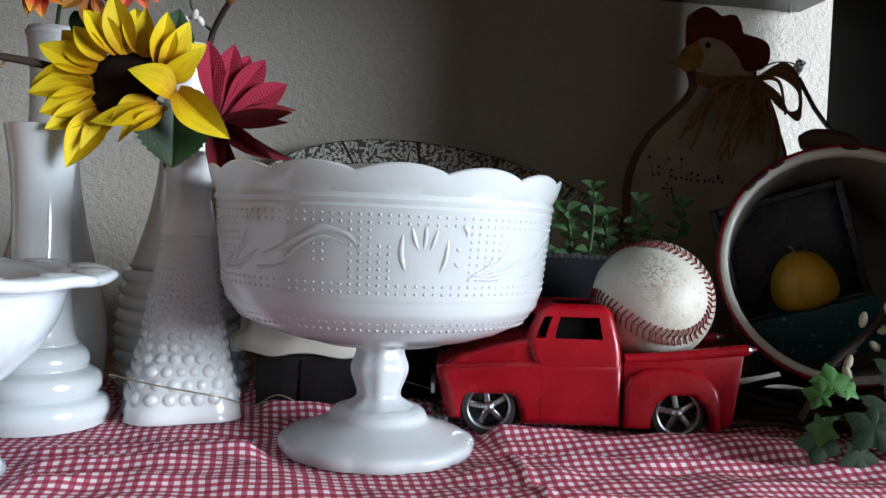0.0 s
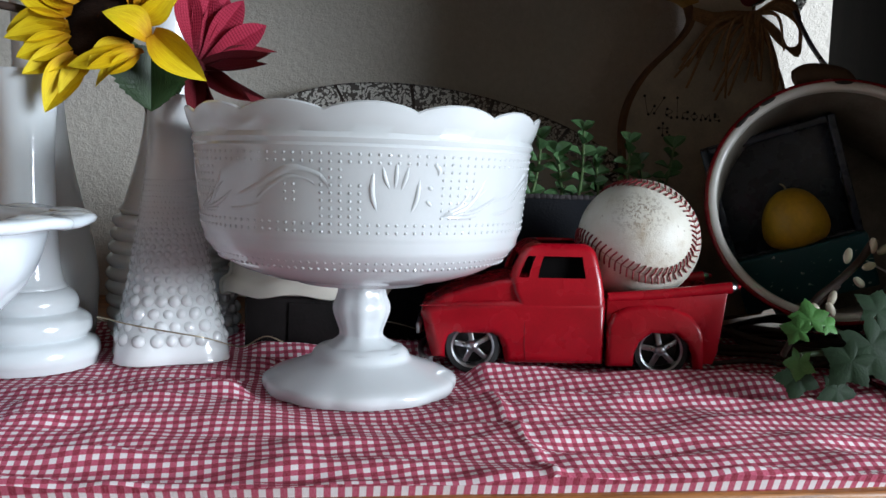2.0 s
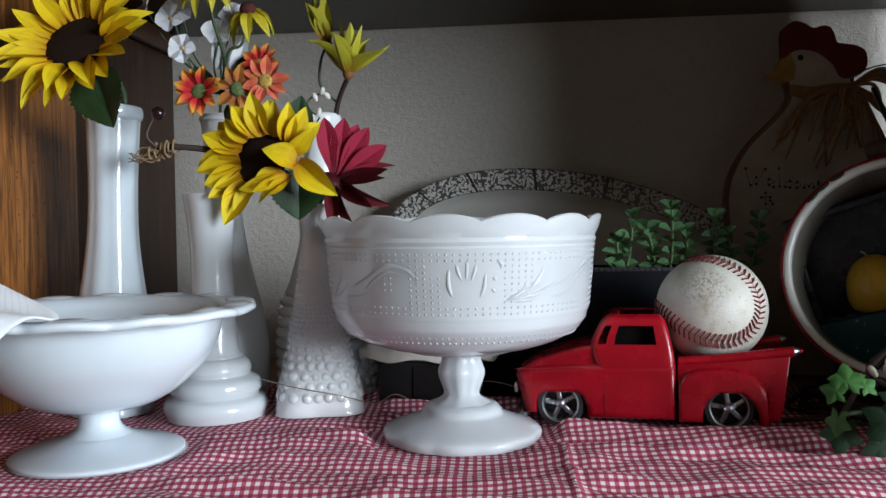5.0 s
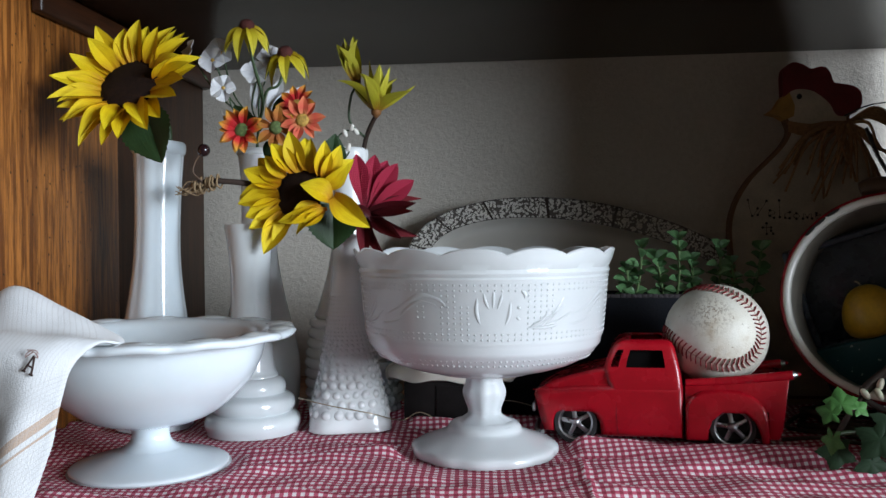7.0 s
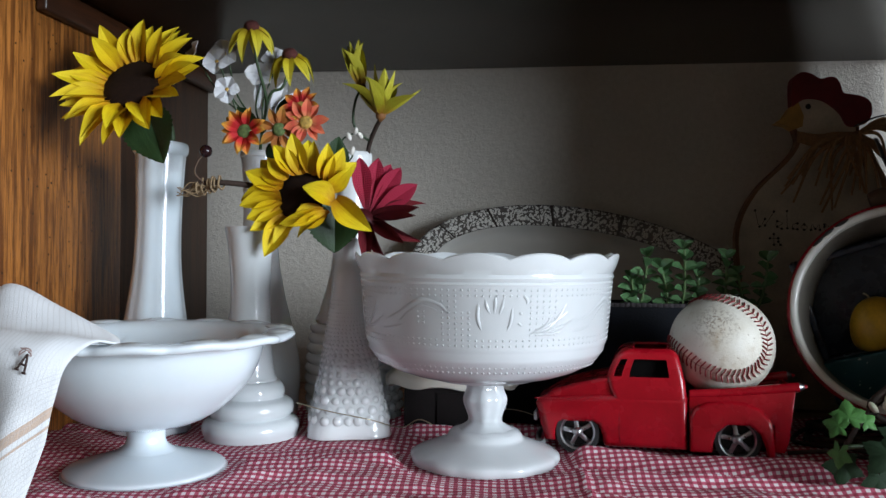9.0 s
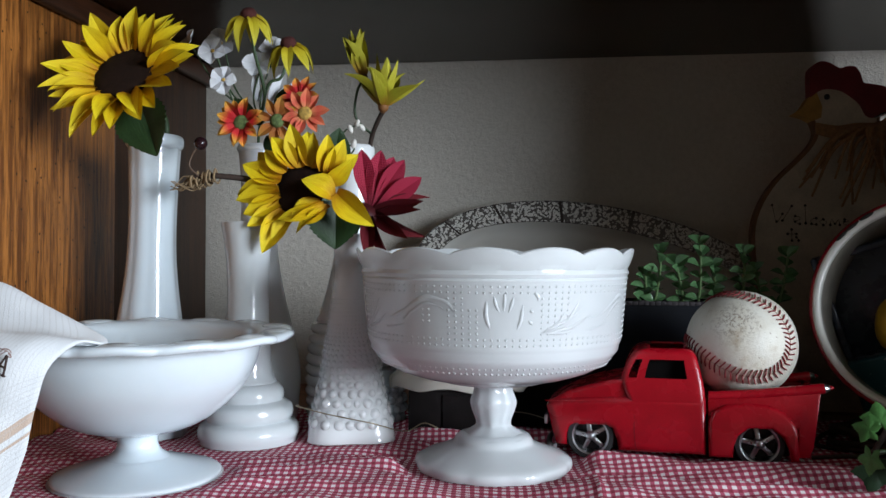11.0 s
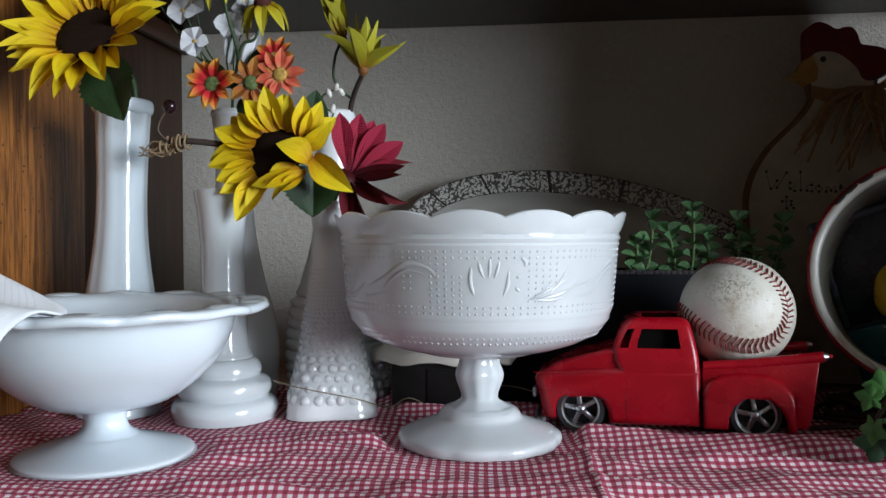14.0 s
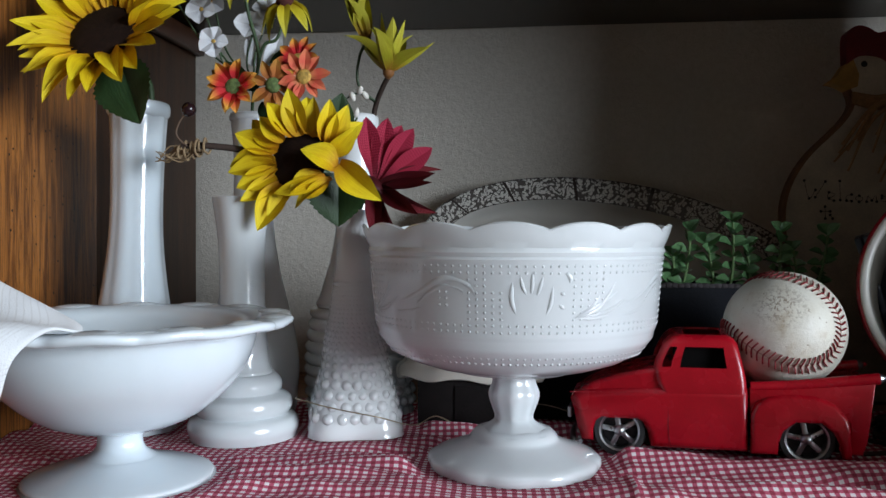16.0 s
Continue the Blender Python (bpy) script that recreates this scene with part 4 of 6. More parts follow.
def aim(root, tip, roll=0.0):
    """A matrix that lays a petal mesh from root towards tip."""
    d = (Vector(tip) - Vector(root)).normalized()
    side = Vector((0, -1, 0.15)) - d * Vector((0, -1, 0.15)).dot(d)
    z = side.normalized()
    y = z.cross(d)
    m = Matrix((d, y, z)).transposed().to_4x4()
    m.translation = root
    return m @ Matrix.Rotation(radians(roll), 4, "X")


SUN_OUT = [petal_mesh("sunflower_petal", 0.0390, 0.0150, YELLOW, r, c, k, 0.90, twist=w) for r, c, k, w in ((0.22, -0.10, 0.30, 0.0), (0.32, -0.25, 0.45, 0.06), (0.12, 0.06, 0.35, -0.07), (0.28, -0.35, 0.55, 0.04))]
SUN_IN = [petal_mesh("sunflower_petal", 0.030, 0.0130, YELLOW, r, c, k, 0.85, twist=w) for r, c, k, w in ((0.40, -0.2, 0.4, 0.04), (0.50, -0.45, 0.5, -0.06))]
SUN_LOW = [petal_mesh("sunflower_petal", 0.040, 0.0195, YELLOW, r, c, k, 0.92, twist=w) for r, c, k, w in ((0.10, -0.10, 0.35, 0.0), (0.18, -0.22, 0.55, 0.05), (0.05, 0.05, 0.40, -0.06), (0.15, -0.15, 0.65, 0.03))]
CURLED = [petal_mesh("sunflower_petal", 0.040, w, YELLOW, r, c, k, 1.1) for w, r, c, k in ((0.0270, 0.70, -0.85, 0.45), (0.0120, 0.30, -0.50, 0.70), (0.0170, 0.45, -0.60, 0.60))]
LEAF_BIG = petal_mesh("leaf", 0.043, 0.042, LEAF, 0.05, -0.15, 0.12, 0.85, 0.0006, 0.09)


def sunflower_upright():
    rng = random.Random(3)
    top = thing("sunflower", "yellow silk sunflower with a dark centre in a tall vase", "artificial flower", pose(-0.222, 0.480, 0.150))
    c = Vector((-0.2312, 0.4330, 0.2640))
    head(top, facing(c, (-0.10, -0.84, 0.49), 4), 0.0235, 0.0055, SEED,
         [(SUN_OUT, 18, 0.0185, -0.0015, 4, 6, 0, 360), (SUN_OUT, 15, 0.0190, 0.0, 18, 8, 11, 360), (SUN_IN, 6, 0.0205, 0.001, 24, 10, 20, 240)], rng, "dark brown seed head")
    rod("stem", top, [(-0.222, 0.480, 0.155), (-0.222, 0.480, 0.222), (-0.223, 0.472, 0.245), c + Vector((0, 0.005, -0.004))], 0.0022, STEM)
    leaf(top, aim((-0.2260, 0.4400, 0.2480), (-0.2110, 0.4370, 0.2060), 12), LEAF_BIG)


def sunflower_low():
    rng = random.Random(8)
    top = thing("sunflower", "yellow silk sunflower with curled petals in the hobnail vase", "artificial flower", pose(-0.0775, 0.472, 0.10))
    c = Vector((-0.1065, 0.4470, 0.1850))
    d = head(top, facing(c, (-0.22, -0.90, 0.34), 25), 0.0200, 0.0050, SEED, [], rng, "dark brown seed head")
    inv = facing(c, (-0.22, -0.90, 0.34), 25).inverted()

    def lay(mesh, root, tip, roll, base=0.040):
        ob = new("petal", mesh)
        ob.parent = d
        ob.matrix_basis = inv @ aim(root, tip, roll) @ Matrix.Scale((Vector(tip) - Vector(root)).length / base, 4)

    # petals round the seed head by the clock, the upper ones standing, the lower ones hanging
    for k, (x0, z0, x1, z1, y1, roll) in enumerate((
            (-0.1216, 0.1898, -0.1512, 0.2022, 0.450, 10), (-0.1172, 0.1962, -0.1325, 0.2128, 0.445, -12), (-0.1210, 0.1930, -0.1420, 0.2090, 0.458, 0), (-0.1110, 0.1990, -0.1280, 0.2215, 0.447, 14), (-0.1060, 0.1995, -0.1148, 0.2300, 0.446, -6),
            (-0.1000, 0.2000, -0.1040, 0.2265, 0.456, 8), (-0.0960, 0.1985, -0.0972, 0.2235, 0.444, -20), (-0.0905, 0.1960, -0.0850, 0.2215, 0.440, 24), (-0.0880, 0.1930, -0.0752, 0.2185, 0.444, 38), (-0.0880, 0.1880, -0.0672, 0.2035, 0.440, 45), (-0.0900, 0.1900, -0.0700, 0.2100, 0.456, 20),
            (-0.1240, 0.1850, -0.1556, 0.1815, 0.452, -8), (-0.1224, 0.1830, -0.1545, 0.1765, 0.446, 16), (-0.1202, 0.1760, -0.1480, 0.1680, 0.442, -10), (-0.1190, 0.1720, -0.1420, 0.1555, 0.440, 8), (-0.1160, 0.1690, -0.1338, 0.1395, 0.440, -6), (-0.1120, 0.1680, -0.1250, 0.1480, 0.436, 14), (-0.1215, 0.1800, -0.1500, 0.1735, 0.455, 0))):
        lay(SUN_LOW[k % 4], (x0, 0.4450, z0), (x1, y1, z1), roll)
    # folded petals across the front, and one that falls forward over the vase
    for n, x0, z0, x1, z1, y1, roll in ((0, -0.0808, 0.1772, -0.1005, 0.1905, 0.4290, 24), (1, -0.0880, 0.1735, -0.1190, 0.1612, 0.4300, -25), (2, -0.0900, 0.1750, -0.1100, 0.1640, 0.4290, 30), (1, -0.0835, 0.1715, -0.1085, 0.1555, 0.4330, 20), (2, -0.0860, 0.1700, -0.1010, 0.1590, 0.4330, -15)):
        lay(CURLED[n], (x0, 0.4370, z0), (x1, y1, z1), roll)
    lay(SUN_LOW[1], (-0.0790, 0.4360, 0.1805), (-0.0528, 0.4310, 0.1562), 10)
    rod("stem", top, [(-0.0775, 0.472, 0.105), (-0.079, 0.470, 0.150), (-0.088, 0.464, 0.172), c + Vector((0.002, 0.006, -0.002))], 0.0022, STEM)
    leaf(top, aim((-0.0825, 0.4470, 0.1760), (-0.0815, 0.4430, 0.1440), -8), petal_mesh("leaf", 0.034, 0.038, LEAF, 0.1, -0.2, 0.1, 0.9, 0.0006, 0.10))
    leaf(top, aim((-0.0890, 0.4650, 0.2020), (-0.0840, 0.4640, 0.2290), 20), petal_mesh("leaf", 0.028, 0.021, LEAF, 0.1, -0.1, 0.1, 0.85, 0.0006, 0.05))


def maroon_flower():
    rng = random.Random(5)
    top = thing("gerbera", "maroon cloth gerbera turned sideways in the hobnail vase", "artificial flower", pose(-0.0765, 0.474, 0.10))
    root = Vector((-0.0640, 0.4720, 0.1690))
    big = [petal_mesh("gerbera_petal", 0.041, 0.0150, MAROON, r, c, 0.25, 1.7) for r, c in ((0.1, -0.1), (0.2, -0.25), (0.0, 0.08))]
    dark = [petal_mesh("gerbera_petal", 0.042, 0.0105, MAROON_DARK, r, c, 0.5, 0.8) for r, c in ((0.3, -0.3), (0.1, 0.15))]
    bm = lathe([(0.0, 0.005), (0.006, 0.004), (0.010, 0.0), (0.007, -0.006), (0.0, -0.010)], 24, 3)
    d = part("flower_centre", bm, MAROON_DARK, top, "dark maroon flower base")
    d.matrix_basis = local(top, facing(root, (0.5, -0.1, 0.6)))
    inv = (facing(root, (0.5, -0.1, 0.6))).inverted()
    tips = [((-0.0690, 0.4700, 0.2120), 0), ((-0.0560, 0.4760, 0.2140), 2), ((-0.0470, 0.4820, 0.2120), 1), ((-0.0390, 0.4780, 0.2080), 2), ((-0.0280, 0.4760, 0.1930), 0), ((-0.0640, 0.4900, 0.2080), 1)]
    for k, (tip, v) in enumerate(tips):
        ob = new("petal", big[v])
        ob.parent = d
        o = root + (Vector(tip) - root).normalized() * 0.005
        ob.matrix_basis = inv @ aim(o, tip, rng.uniform(-25, 25))
    for k, tip in enumerate([(-0.0185, 0.4760, 0.1800), (-0.0200, 0.4640, 0.1740), (-0.0165, 0.4700, 0.1490), (-0.0300, 0.4560, 0.1500), (-0.0480, 0.4540, 0.1430), (-0.0300, 0.4600, 0.1640), (-0.0600, 0.4560, 0.1420)]):
        ob = new("petal", dark[k % 2] if k != 2 else dark[0])
        ob.parent = d
        o = root + (Vector(tip) - root).normalized() * 0.004
        ob.matrix_basis = inv @ aim(o, tip, rng.uniform(-40, 40))
    rod("stem", top, [(-0.0765, 0.474, 0.105), (-0.076, 0.474, 0.150), root], 0.0020, STEM)


def mixed_spray():
    """Daisies, black-eyed flowers and white blossom on one branching stem."""
    rng = random.Random(11)
    base = Vector((-0.166, 0.520, 0.200))
    top = thing("flower_spray", "mixed silk spray of daisies and small white blossom", "artificial flower", pose(*base))
    node = Vector((-0.1560, 0.5000, 0.2420))
    rod("stem", top, [base, (-0.162, 0.512, 0.225), node, (-0.1500, 0.492, 0.262), (-0.1530, 0.478, 0.290), (-0.1540, 0.473, 0.3120)], 0.0012, STEM)
    rod("stem", top, [node, (-0.148, 0.495, 0.268), (-0.138, 0.496, 0.274), (-0.1315, 0.4955, 0.2940)], 0.0012, STEM)
    rod("stem", top, [node, (-0.152, 0.470, 0.234), (-0.1485, 0.446, 0.2290)], 0.0012, STEM)
    rod("stem", top, [node, (-0.130, 0.478, 0.240), (-0.1080, 0.4650, 0.2380)], 0.0012, STEM)
    droop = [petal_mesh("petal", 0.0225, 0.0088, LEMON, r, c, 0.3, 0.85) for r, c in ((0.1, -0.5), (0.0, -0.35), (0.2, -0.75))]
    DARK_CONE = plain("rust_cone", (0.075, 0.016, 0.012), 0.85, 0, 0.4, 500, 1200, 0.7)
    head(top, facing((-0.1545, 0.4700, 0.3150), (0.05, -0.38, 0.90), 12), 0.0058, 0.0050, DARK_CONE, [(droop, 9, 0.004, -0.001, -34, 10, 0, 360)], rng, "rust-brown cone")
    head(top, facing((-0.1315, 0.4930, 0.2985), (-0.02, -0.45, 0.88), 40), 0.0060, 0.0055, DARK_CONE, [(droop, 9, 0.004, -0.001, -28, 12, 0, 360)], rng, "rust-brown cone")
    small = lambda mat: [petal_mesh("petal", 0.0135, 0.0070, mat, r, c, 0.4, 1.0) for r, c in ((0.1, -0.1), (0.25, -0.3))]
    red, coral, amber = small(CORAL), small(ORANGE), small(AMBER)
    head(top, facing((-0.1483, 0.4400, 0.2304), (-0.05, -0.97, 0.15)), 0.0056, 0.0024, SEED_GREEN, [(red, 10, 0.0045, 0, 8, 8, 0, 360), (red, 7, 0.0045, 0.0006, 24, 8, 17, 360)], rng, "green seed head")
    head(top, facing((-0.1085, 0.4600, 0.2395), (0.05, -0.93, 0.1), 10), 0.0050, 0.0024, SEED_GOLD, [(coral, 10, 0.0042, 0, 8, 8, 0, 360)], rng, "golden seed head")
    head(top, facing((-0.1155, 0.4690, 0.2530), (-0.1, -0.8, 0.45), 30), 0.0046, 0.0024, SEED_GOLD, [(red, 9, 0.004, 0, 14, 8, 0, 360)], rng, "golden seed head")
    head(top, facing((-0.1290, 0.4600, 0.2345), (0.1, -0.9, -0.1), 30), 0.0050, 0.0034, SEED_GREEN, [(amber, 8, 0.004, 0, 4, 8, 0, 360)], rng, "green seed head")
    tiny = [petal_mesh("petal", 0.0108, 0.0115, WHITE_SILK, r, c, 0.25, 1.6) for r, c in ((0.15, -0.2), (0.3, -0.4))]
    for c, f in (((-0.1819, 0.4900, 0.2715), (0.1, -0.95, 0.1)), ((-0.1860, 0.4950, 0.3010), (0.2, -0.9, 0.2)),
                 ((-0.1905, 0.4900, 0.2940), (0.0, -0.95, 0.1)), ((-0.2080, 0.4860, 0.2990), (-0.6, -0.6, 0.3)), ((-0.1600, 0.5050, 0.2860), (0.2, -0.9, 0.2)), ((-0.1480, 0.5080, 0.2980), (0.1, -0.9, 0.4))):
        head(top, facing(c, f, rng.uniform(0, 70)), 0.0016, 0.0012, SEED_GOLD, [(tiny, 5, 0.001, 0, 14, 5, 0, 360)], rng, "tiny yellow eye", False)
        rod("stem", top, [Vector(c) + Vector((0.001, 0.003, -0.001)), (Vector(c) + node) / 2 + Vector((-0.006, 0.004, -0.004)), node], 0.0007, STEM)
    pale = [petal_mesh("petal", 0.030, 0.012, WHITE_SILK, 0.1, -0.2, 0.3, 0.8)]
    for root, tip in (((-0.145, 0.505, 0.252), (-0.128, 0.505, 0.270)), ((-0.148, 0.508, 0.255), (-0.1400, 0.510, 0.283)), ((-0.158, 0.508, 0.258), (-0.162, 0.510, 0.285)), ((-0.150, 0.506, 0.244), (-0.124, 0.506, 0.250))):
        ob = new("petal", pale[0])
        ob.parent = top
        ob.matrix_basis = local(top, aim(root, tip, rng.uniform(-20, 20)))
    green = petal_mesh("leaf", 0.022, 0.012, LEAF, 0.1, -0.1, 0.15, 0.85, 0.0005)
    for root, tip in (((-0.150, 0.490, 0.238), (-0.172, 0.488, 0.250)), ((-0.135, 0.480, 0.245), (-0.126, 0.478, 0.262)), ((-0.128, 0.470, 0.222), (-0.122, 0.465, 0.206)), ((-0.158, 0.490, 0.242), (-0.178, 0.490, 0.262)), ((-0.138, 0.472, 0.226), (-0.134, 0.468, 0.210))):
        leaf(top, aim(root, tip, rng.uniform(-30, 30)), green, "small dark green leaf")


def lily_stem():
    rng = random.Random(21)
    base = Vector((-0.0850, 0.5560, 0.200))
    top = thing("lily", "yellow-green silk lily with white berries on a curling stem", "artificial flower", pose(*base))
    pet = [petal_mesh("petal", 0.036, 0.0125, LILY, r, c, 0.5, 0.8, twist=w) for r, c, w in ((0.5, -0.25, 0.0), (0.7, -0.6, 0.08), (0.35, 0.1, -0.08))]
    head(top, facing((-0.0660, 0.5330, 0.2560), (0.06, -0.15, 0.96)), 0.0042, 0.0050, plain("lily_throat", (0.20, 0.08, 0.02), 0.7), [(pet, 7, 0.002, 0.001, 52, 10, 20, 360), (pet, 6, 0.002, 0.001, 20, 14, 0, 360)], rng, "brown lily throat")
    head(top, facing((-0.0840, 0.5420, 0.2820), (-0.25, -0.1, 0.95)), 0.0032, 0.004, plain("lily_bud_throat", (0.16, 0.07, 0.02), 0.7), [(pet, 6, 0.0012, 0.001, 66, 8, 20, 360)], rng, "brown lily throat")
    rod("stem", top, [base, (-0.0800, 0.5520, 0.232), (-0.0730, 0.5420, 0.245), (-0.0660, 0.5340, 0.2540)], 0.0020, TWIG)
    rod("stem", top, [(-0.0780, 0.5500, 0.236), (-0.0910, 0.5440, 0.250), (-0.0900, 0.5430, 0.270), (-0.0845, 0.5420, 0.281)], 0.0011, STEM)
    rod("tendril", top, [(-0.0780, 0.548, 0.238), (-0.0900, 0.538, 0.242), (-0.0990, 0.534, 0.236), (-0.0960, 0.532, 0.228), (-0.0900, 0.534, 0.224), (-0.0930, 0.536, 0.219)], 0.0007, STEM)
    M_PEARL = plain("white_berry", (0.72, 0.68, 0.62), 0.3, 0, 0.15)
    for c in ((-0.0880, 0.5360, 0.2440), (-0.0930, 0.5330, 0.2390), (-0.0900, 0.5330, 0.2270), (-0.0960, 0.5340, 0.2240), (-0.0850, 0.5400, 0.2410)):
        bm = bmesh.new()
        ball(bm, (0, 0, 0), 0.0032, 12, 8, (0.7, 0.7, 1.2))
        ob = part("berry", bm, M_PEARL, top, "small white berry")
        ob.matrix_basis = local(top, Matrix.Translation(c) @ pose(0, 0, 0, rng.uniform(-50, 50), rng.uniform(-50, 50), 0))


def berry_twig():
    """A twig tied with twine, with one dark berry on a wire, out of the hobnail vase."""
    rng = random.Random(2)
    base = Vector((-0.0850, 0.478, 0.135))
    top = thing("berry_twig", "brown twig tied with twine and a dark berry", "twig", pose(*base))
    rod("twig", top, [base, (-0.1000, 0.470, 0.165), (-0.1350, 0.455, 0.1880), (-0.1647, 0.4445, 0.1935), (-0.1830, 0.4410, 0.1925)], lambda s: 0.0030 - 0.0012 * s, TWIG)
    M_TWINE = plain("jute_twine", (0.26, 0.18, 0.10), 0.9, 0, 0.3, 400, 1200, 0.6)
    for k in range(9):
        x = -0.1700 - 0.0021 * k + rng.uniform(-0.0015, 0.0015)
        pts = [(x + 0.0010 * a / 3, 0.4430 + 0.0042 * math.cos(a) * rng.uniform(0.5, 1.5), 0.1930 - 0.0005 * k + 0.0042 * math.sin(a) * rng.uniform(0.5, 1.6)) for a in np.linspace(0, 2 * math.pi, 8)]
        rod("twine", top, pts, 0.0008, M_TWINE)
    for k in range(16):
        o = Vector((-0.172 - 0.0009 * k, 0.440, 0.191))
        rod("twine", top, [o, o + Vector((-0.007, rng.uniform(-0.003, 0.003), rng.uniform(-0.008, 0.002))), o + Vector((-0.015, rng.uniform(-0.005, 0.005), rng.uniform(-0.008, 0.0)))], 0.0004, M_TWINE)
    rod("wire", top, [(-0.1790, 0.4400, 0.1930), (-0.1850, 0.4380, 0.2000), (-0.1830, 0.4380, 0.2080), (-0.1780, 0.4385, 0.2150)], 0.0006, plain("brown_wire", (0.12, 0.075, 0.05), 0.6))
    bm = bmesh.new()
    ball(bm, (0, 0, 0), 0.0047, 20, 14)
    part("berry", bm, plain("dark_berry", (0.018, 0.006, 0.008), 0.22, 0, 0.2), top, "glossy dark berry").matrix_basis = local(top, Matrix.Translation((-0.1770, 0.4385, 0.2160)))


sunflower_upright()
sunflower_low()
maroon_flower()
mixed_spray()
lily_stem()
berry_twig()


# ---- platter, cut-out hen, pail and what lies round them ----
def printed_rim():
    """Dark transfer print round a platter rim: scrolls, dots and dividing bars, by angle and radius in the UV."""
    m, t, b = nodes_of("transfer_print_glaze")
    uv = t.nodes.new("ShaderNodeUVMap")
    sep = t.nodes.new("ShaderNodeSeparateXYZ")
    t.links.new(uv.outputs["UV"], sep.inputs[0])
    v = coords(t)
    vor = t.nodes.new("ShaderNodeTexVoronoi")
    vor.inputs["Scale"].default_value = 340
    warp = t.nodes.new("ShaderNodeTexNoise")
    warp.inputs["Scale"].default_value = 90
    t.links.new(v, warp.inputs["Vector"])
    add = t.nodes.new("ShaderNodeVectorMath")
    add.operation = "MULTIPLY_ADD"
    add.inputs[1].default_value = (0.012, 0.012, 0.012)
    t.links.new(warp.outputs["Color"], add.inputs[0])
    t.links.new(v, add.inputs[2])
    t.links.new(add.outputs[0], vor.inputs["Vector"])
    rings = maths(t, "ABSOLUTE", maths(t, "SUBTRACT", vor.outputs["Distance"], 0.33))
    scroll = ramp(t, rings, [(0.15, (0, 0, 0)), (0.22, (1, 1, 1))])
    seg = maths(t, "FRACT", maths(t, "ADD", maths(t, "MULTIPLY", sep.outputs["X"], 16), 0.67))
    bar = maths(t, "LESS_THAN", maths(t, "ABSOLUTE", maths(t, "SUBTRACT", seg, 0.5)), 0.022)
    edge = maths(t, "GREATER_THAN", maths(t, "ABSOLUTE", maths(t, "SUBTRACT", sep.outputs["Y"], 0.5)), 0.42)
    ink = maths(t, "MINIMUM", maths(t, "ADD", maths(t, "MULTIPLY", scroll, 0.9), maths(t, "ADD", bar, maths(t, "MULTIPLY", edge, 0.6))), 1.0)
    t.links.new(mix(t, ink, (0.66, 0.64, 0.59), (0.045, 0.035, 0.032)), b.inputs["Base Color"])
    b.inputs["Roughness"].default_value = 0.22
    return m


def platter():
    A, B = 0.1934, 0.0900
    lean = Matrix.Translation((0.1199, 0.7170, 0.0985)) @ pose(0, 0, 0, 76, 0, 0) @ Matrix.Rotation(-0.2077, 4, "Z")
    top = thing("oval_platter", "oval white platter with a dark printed rim against the wall", "platter", lean)
    glaze = milk("ivory_glaze", (0.66, 0.64, 0.59), 0.18)
    n = 140

    def oval(radii, material, name, label="", uvs=False):
        bm = bmesh.new()
        uvl = bm.loops.layers.uv.new("UVMap")
        rings = [[bm.verts.new(((A - d) * math.cos(2 * math.pi * k / n), (B - d) * math.sin(2 * math.pi * k / n), z)) for k in range(n)] for d, z in radii]
        for i, (a, b) in enumerate(zip(rings, rings[1:])):
            for k in range(n):
                f = bm.faces.new((a[k], a[(k + 1) % n], b[(k + 1) % n], b[k]))
                for loop, (u, w) in zip(f.loops, ((k, i), (k + 1, i), (k + 1, i + 1), (k, i + 1))):
                    loop[uvl].uv = (u / n, w / (len(radii) - 1))
        if not uvs:
            bm.faces.new(rings[-1])
        return part(name, bm, material, top, label)

    oval([(0.0, 0.0060), (0.004, 0.0058), (0.012, 0.0050), (0.020, 0.0036), (0.0225, 0.0030)], printed_rim(), "rim", "rim with a dark lacy print", True)
    oval([(0.0225, 0.0030), (0.0250, -0.0030), (0.0290, -0.0070), (0.036, -0.0080)], glaze, "well")
    berry = plain("red_printed_glaze", (0.22, 0.03, 0.025), 0.3, 0, 0.3, 200)
    for x, y, w in ((0.052, 0.004, 0.0075), (0.060, -0.004, 0.0060), (0.046, -0.012, 0.0065), (0.057, -0.016, 0.0050)):
        bm = bmesh.new()
        ball(bm, (x, y, -0.0078), w, 14, 6, (1.0, 0.6, 0.06))
        part("printed_flower", bm, berry, top, "small red printed flower")
    oval([(0.0, 0.0060), (0.0006, 0.0035), (0.0185, 0.0), (0.0240, -0.0070), (0.030, -0.0110)], glaze, "underside")


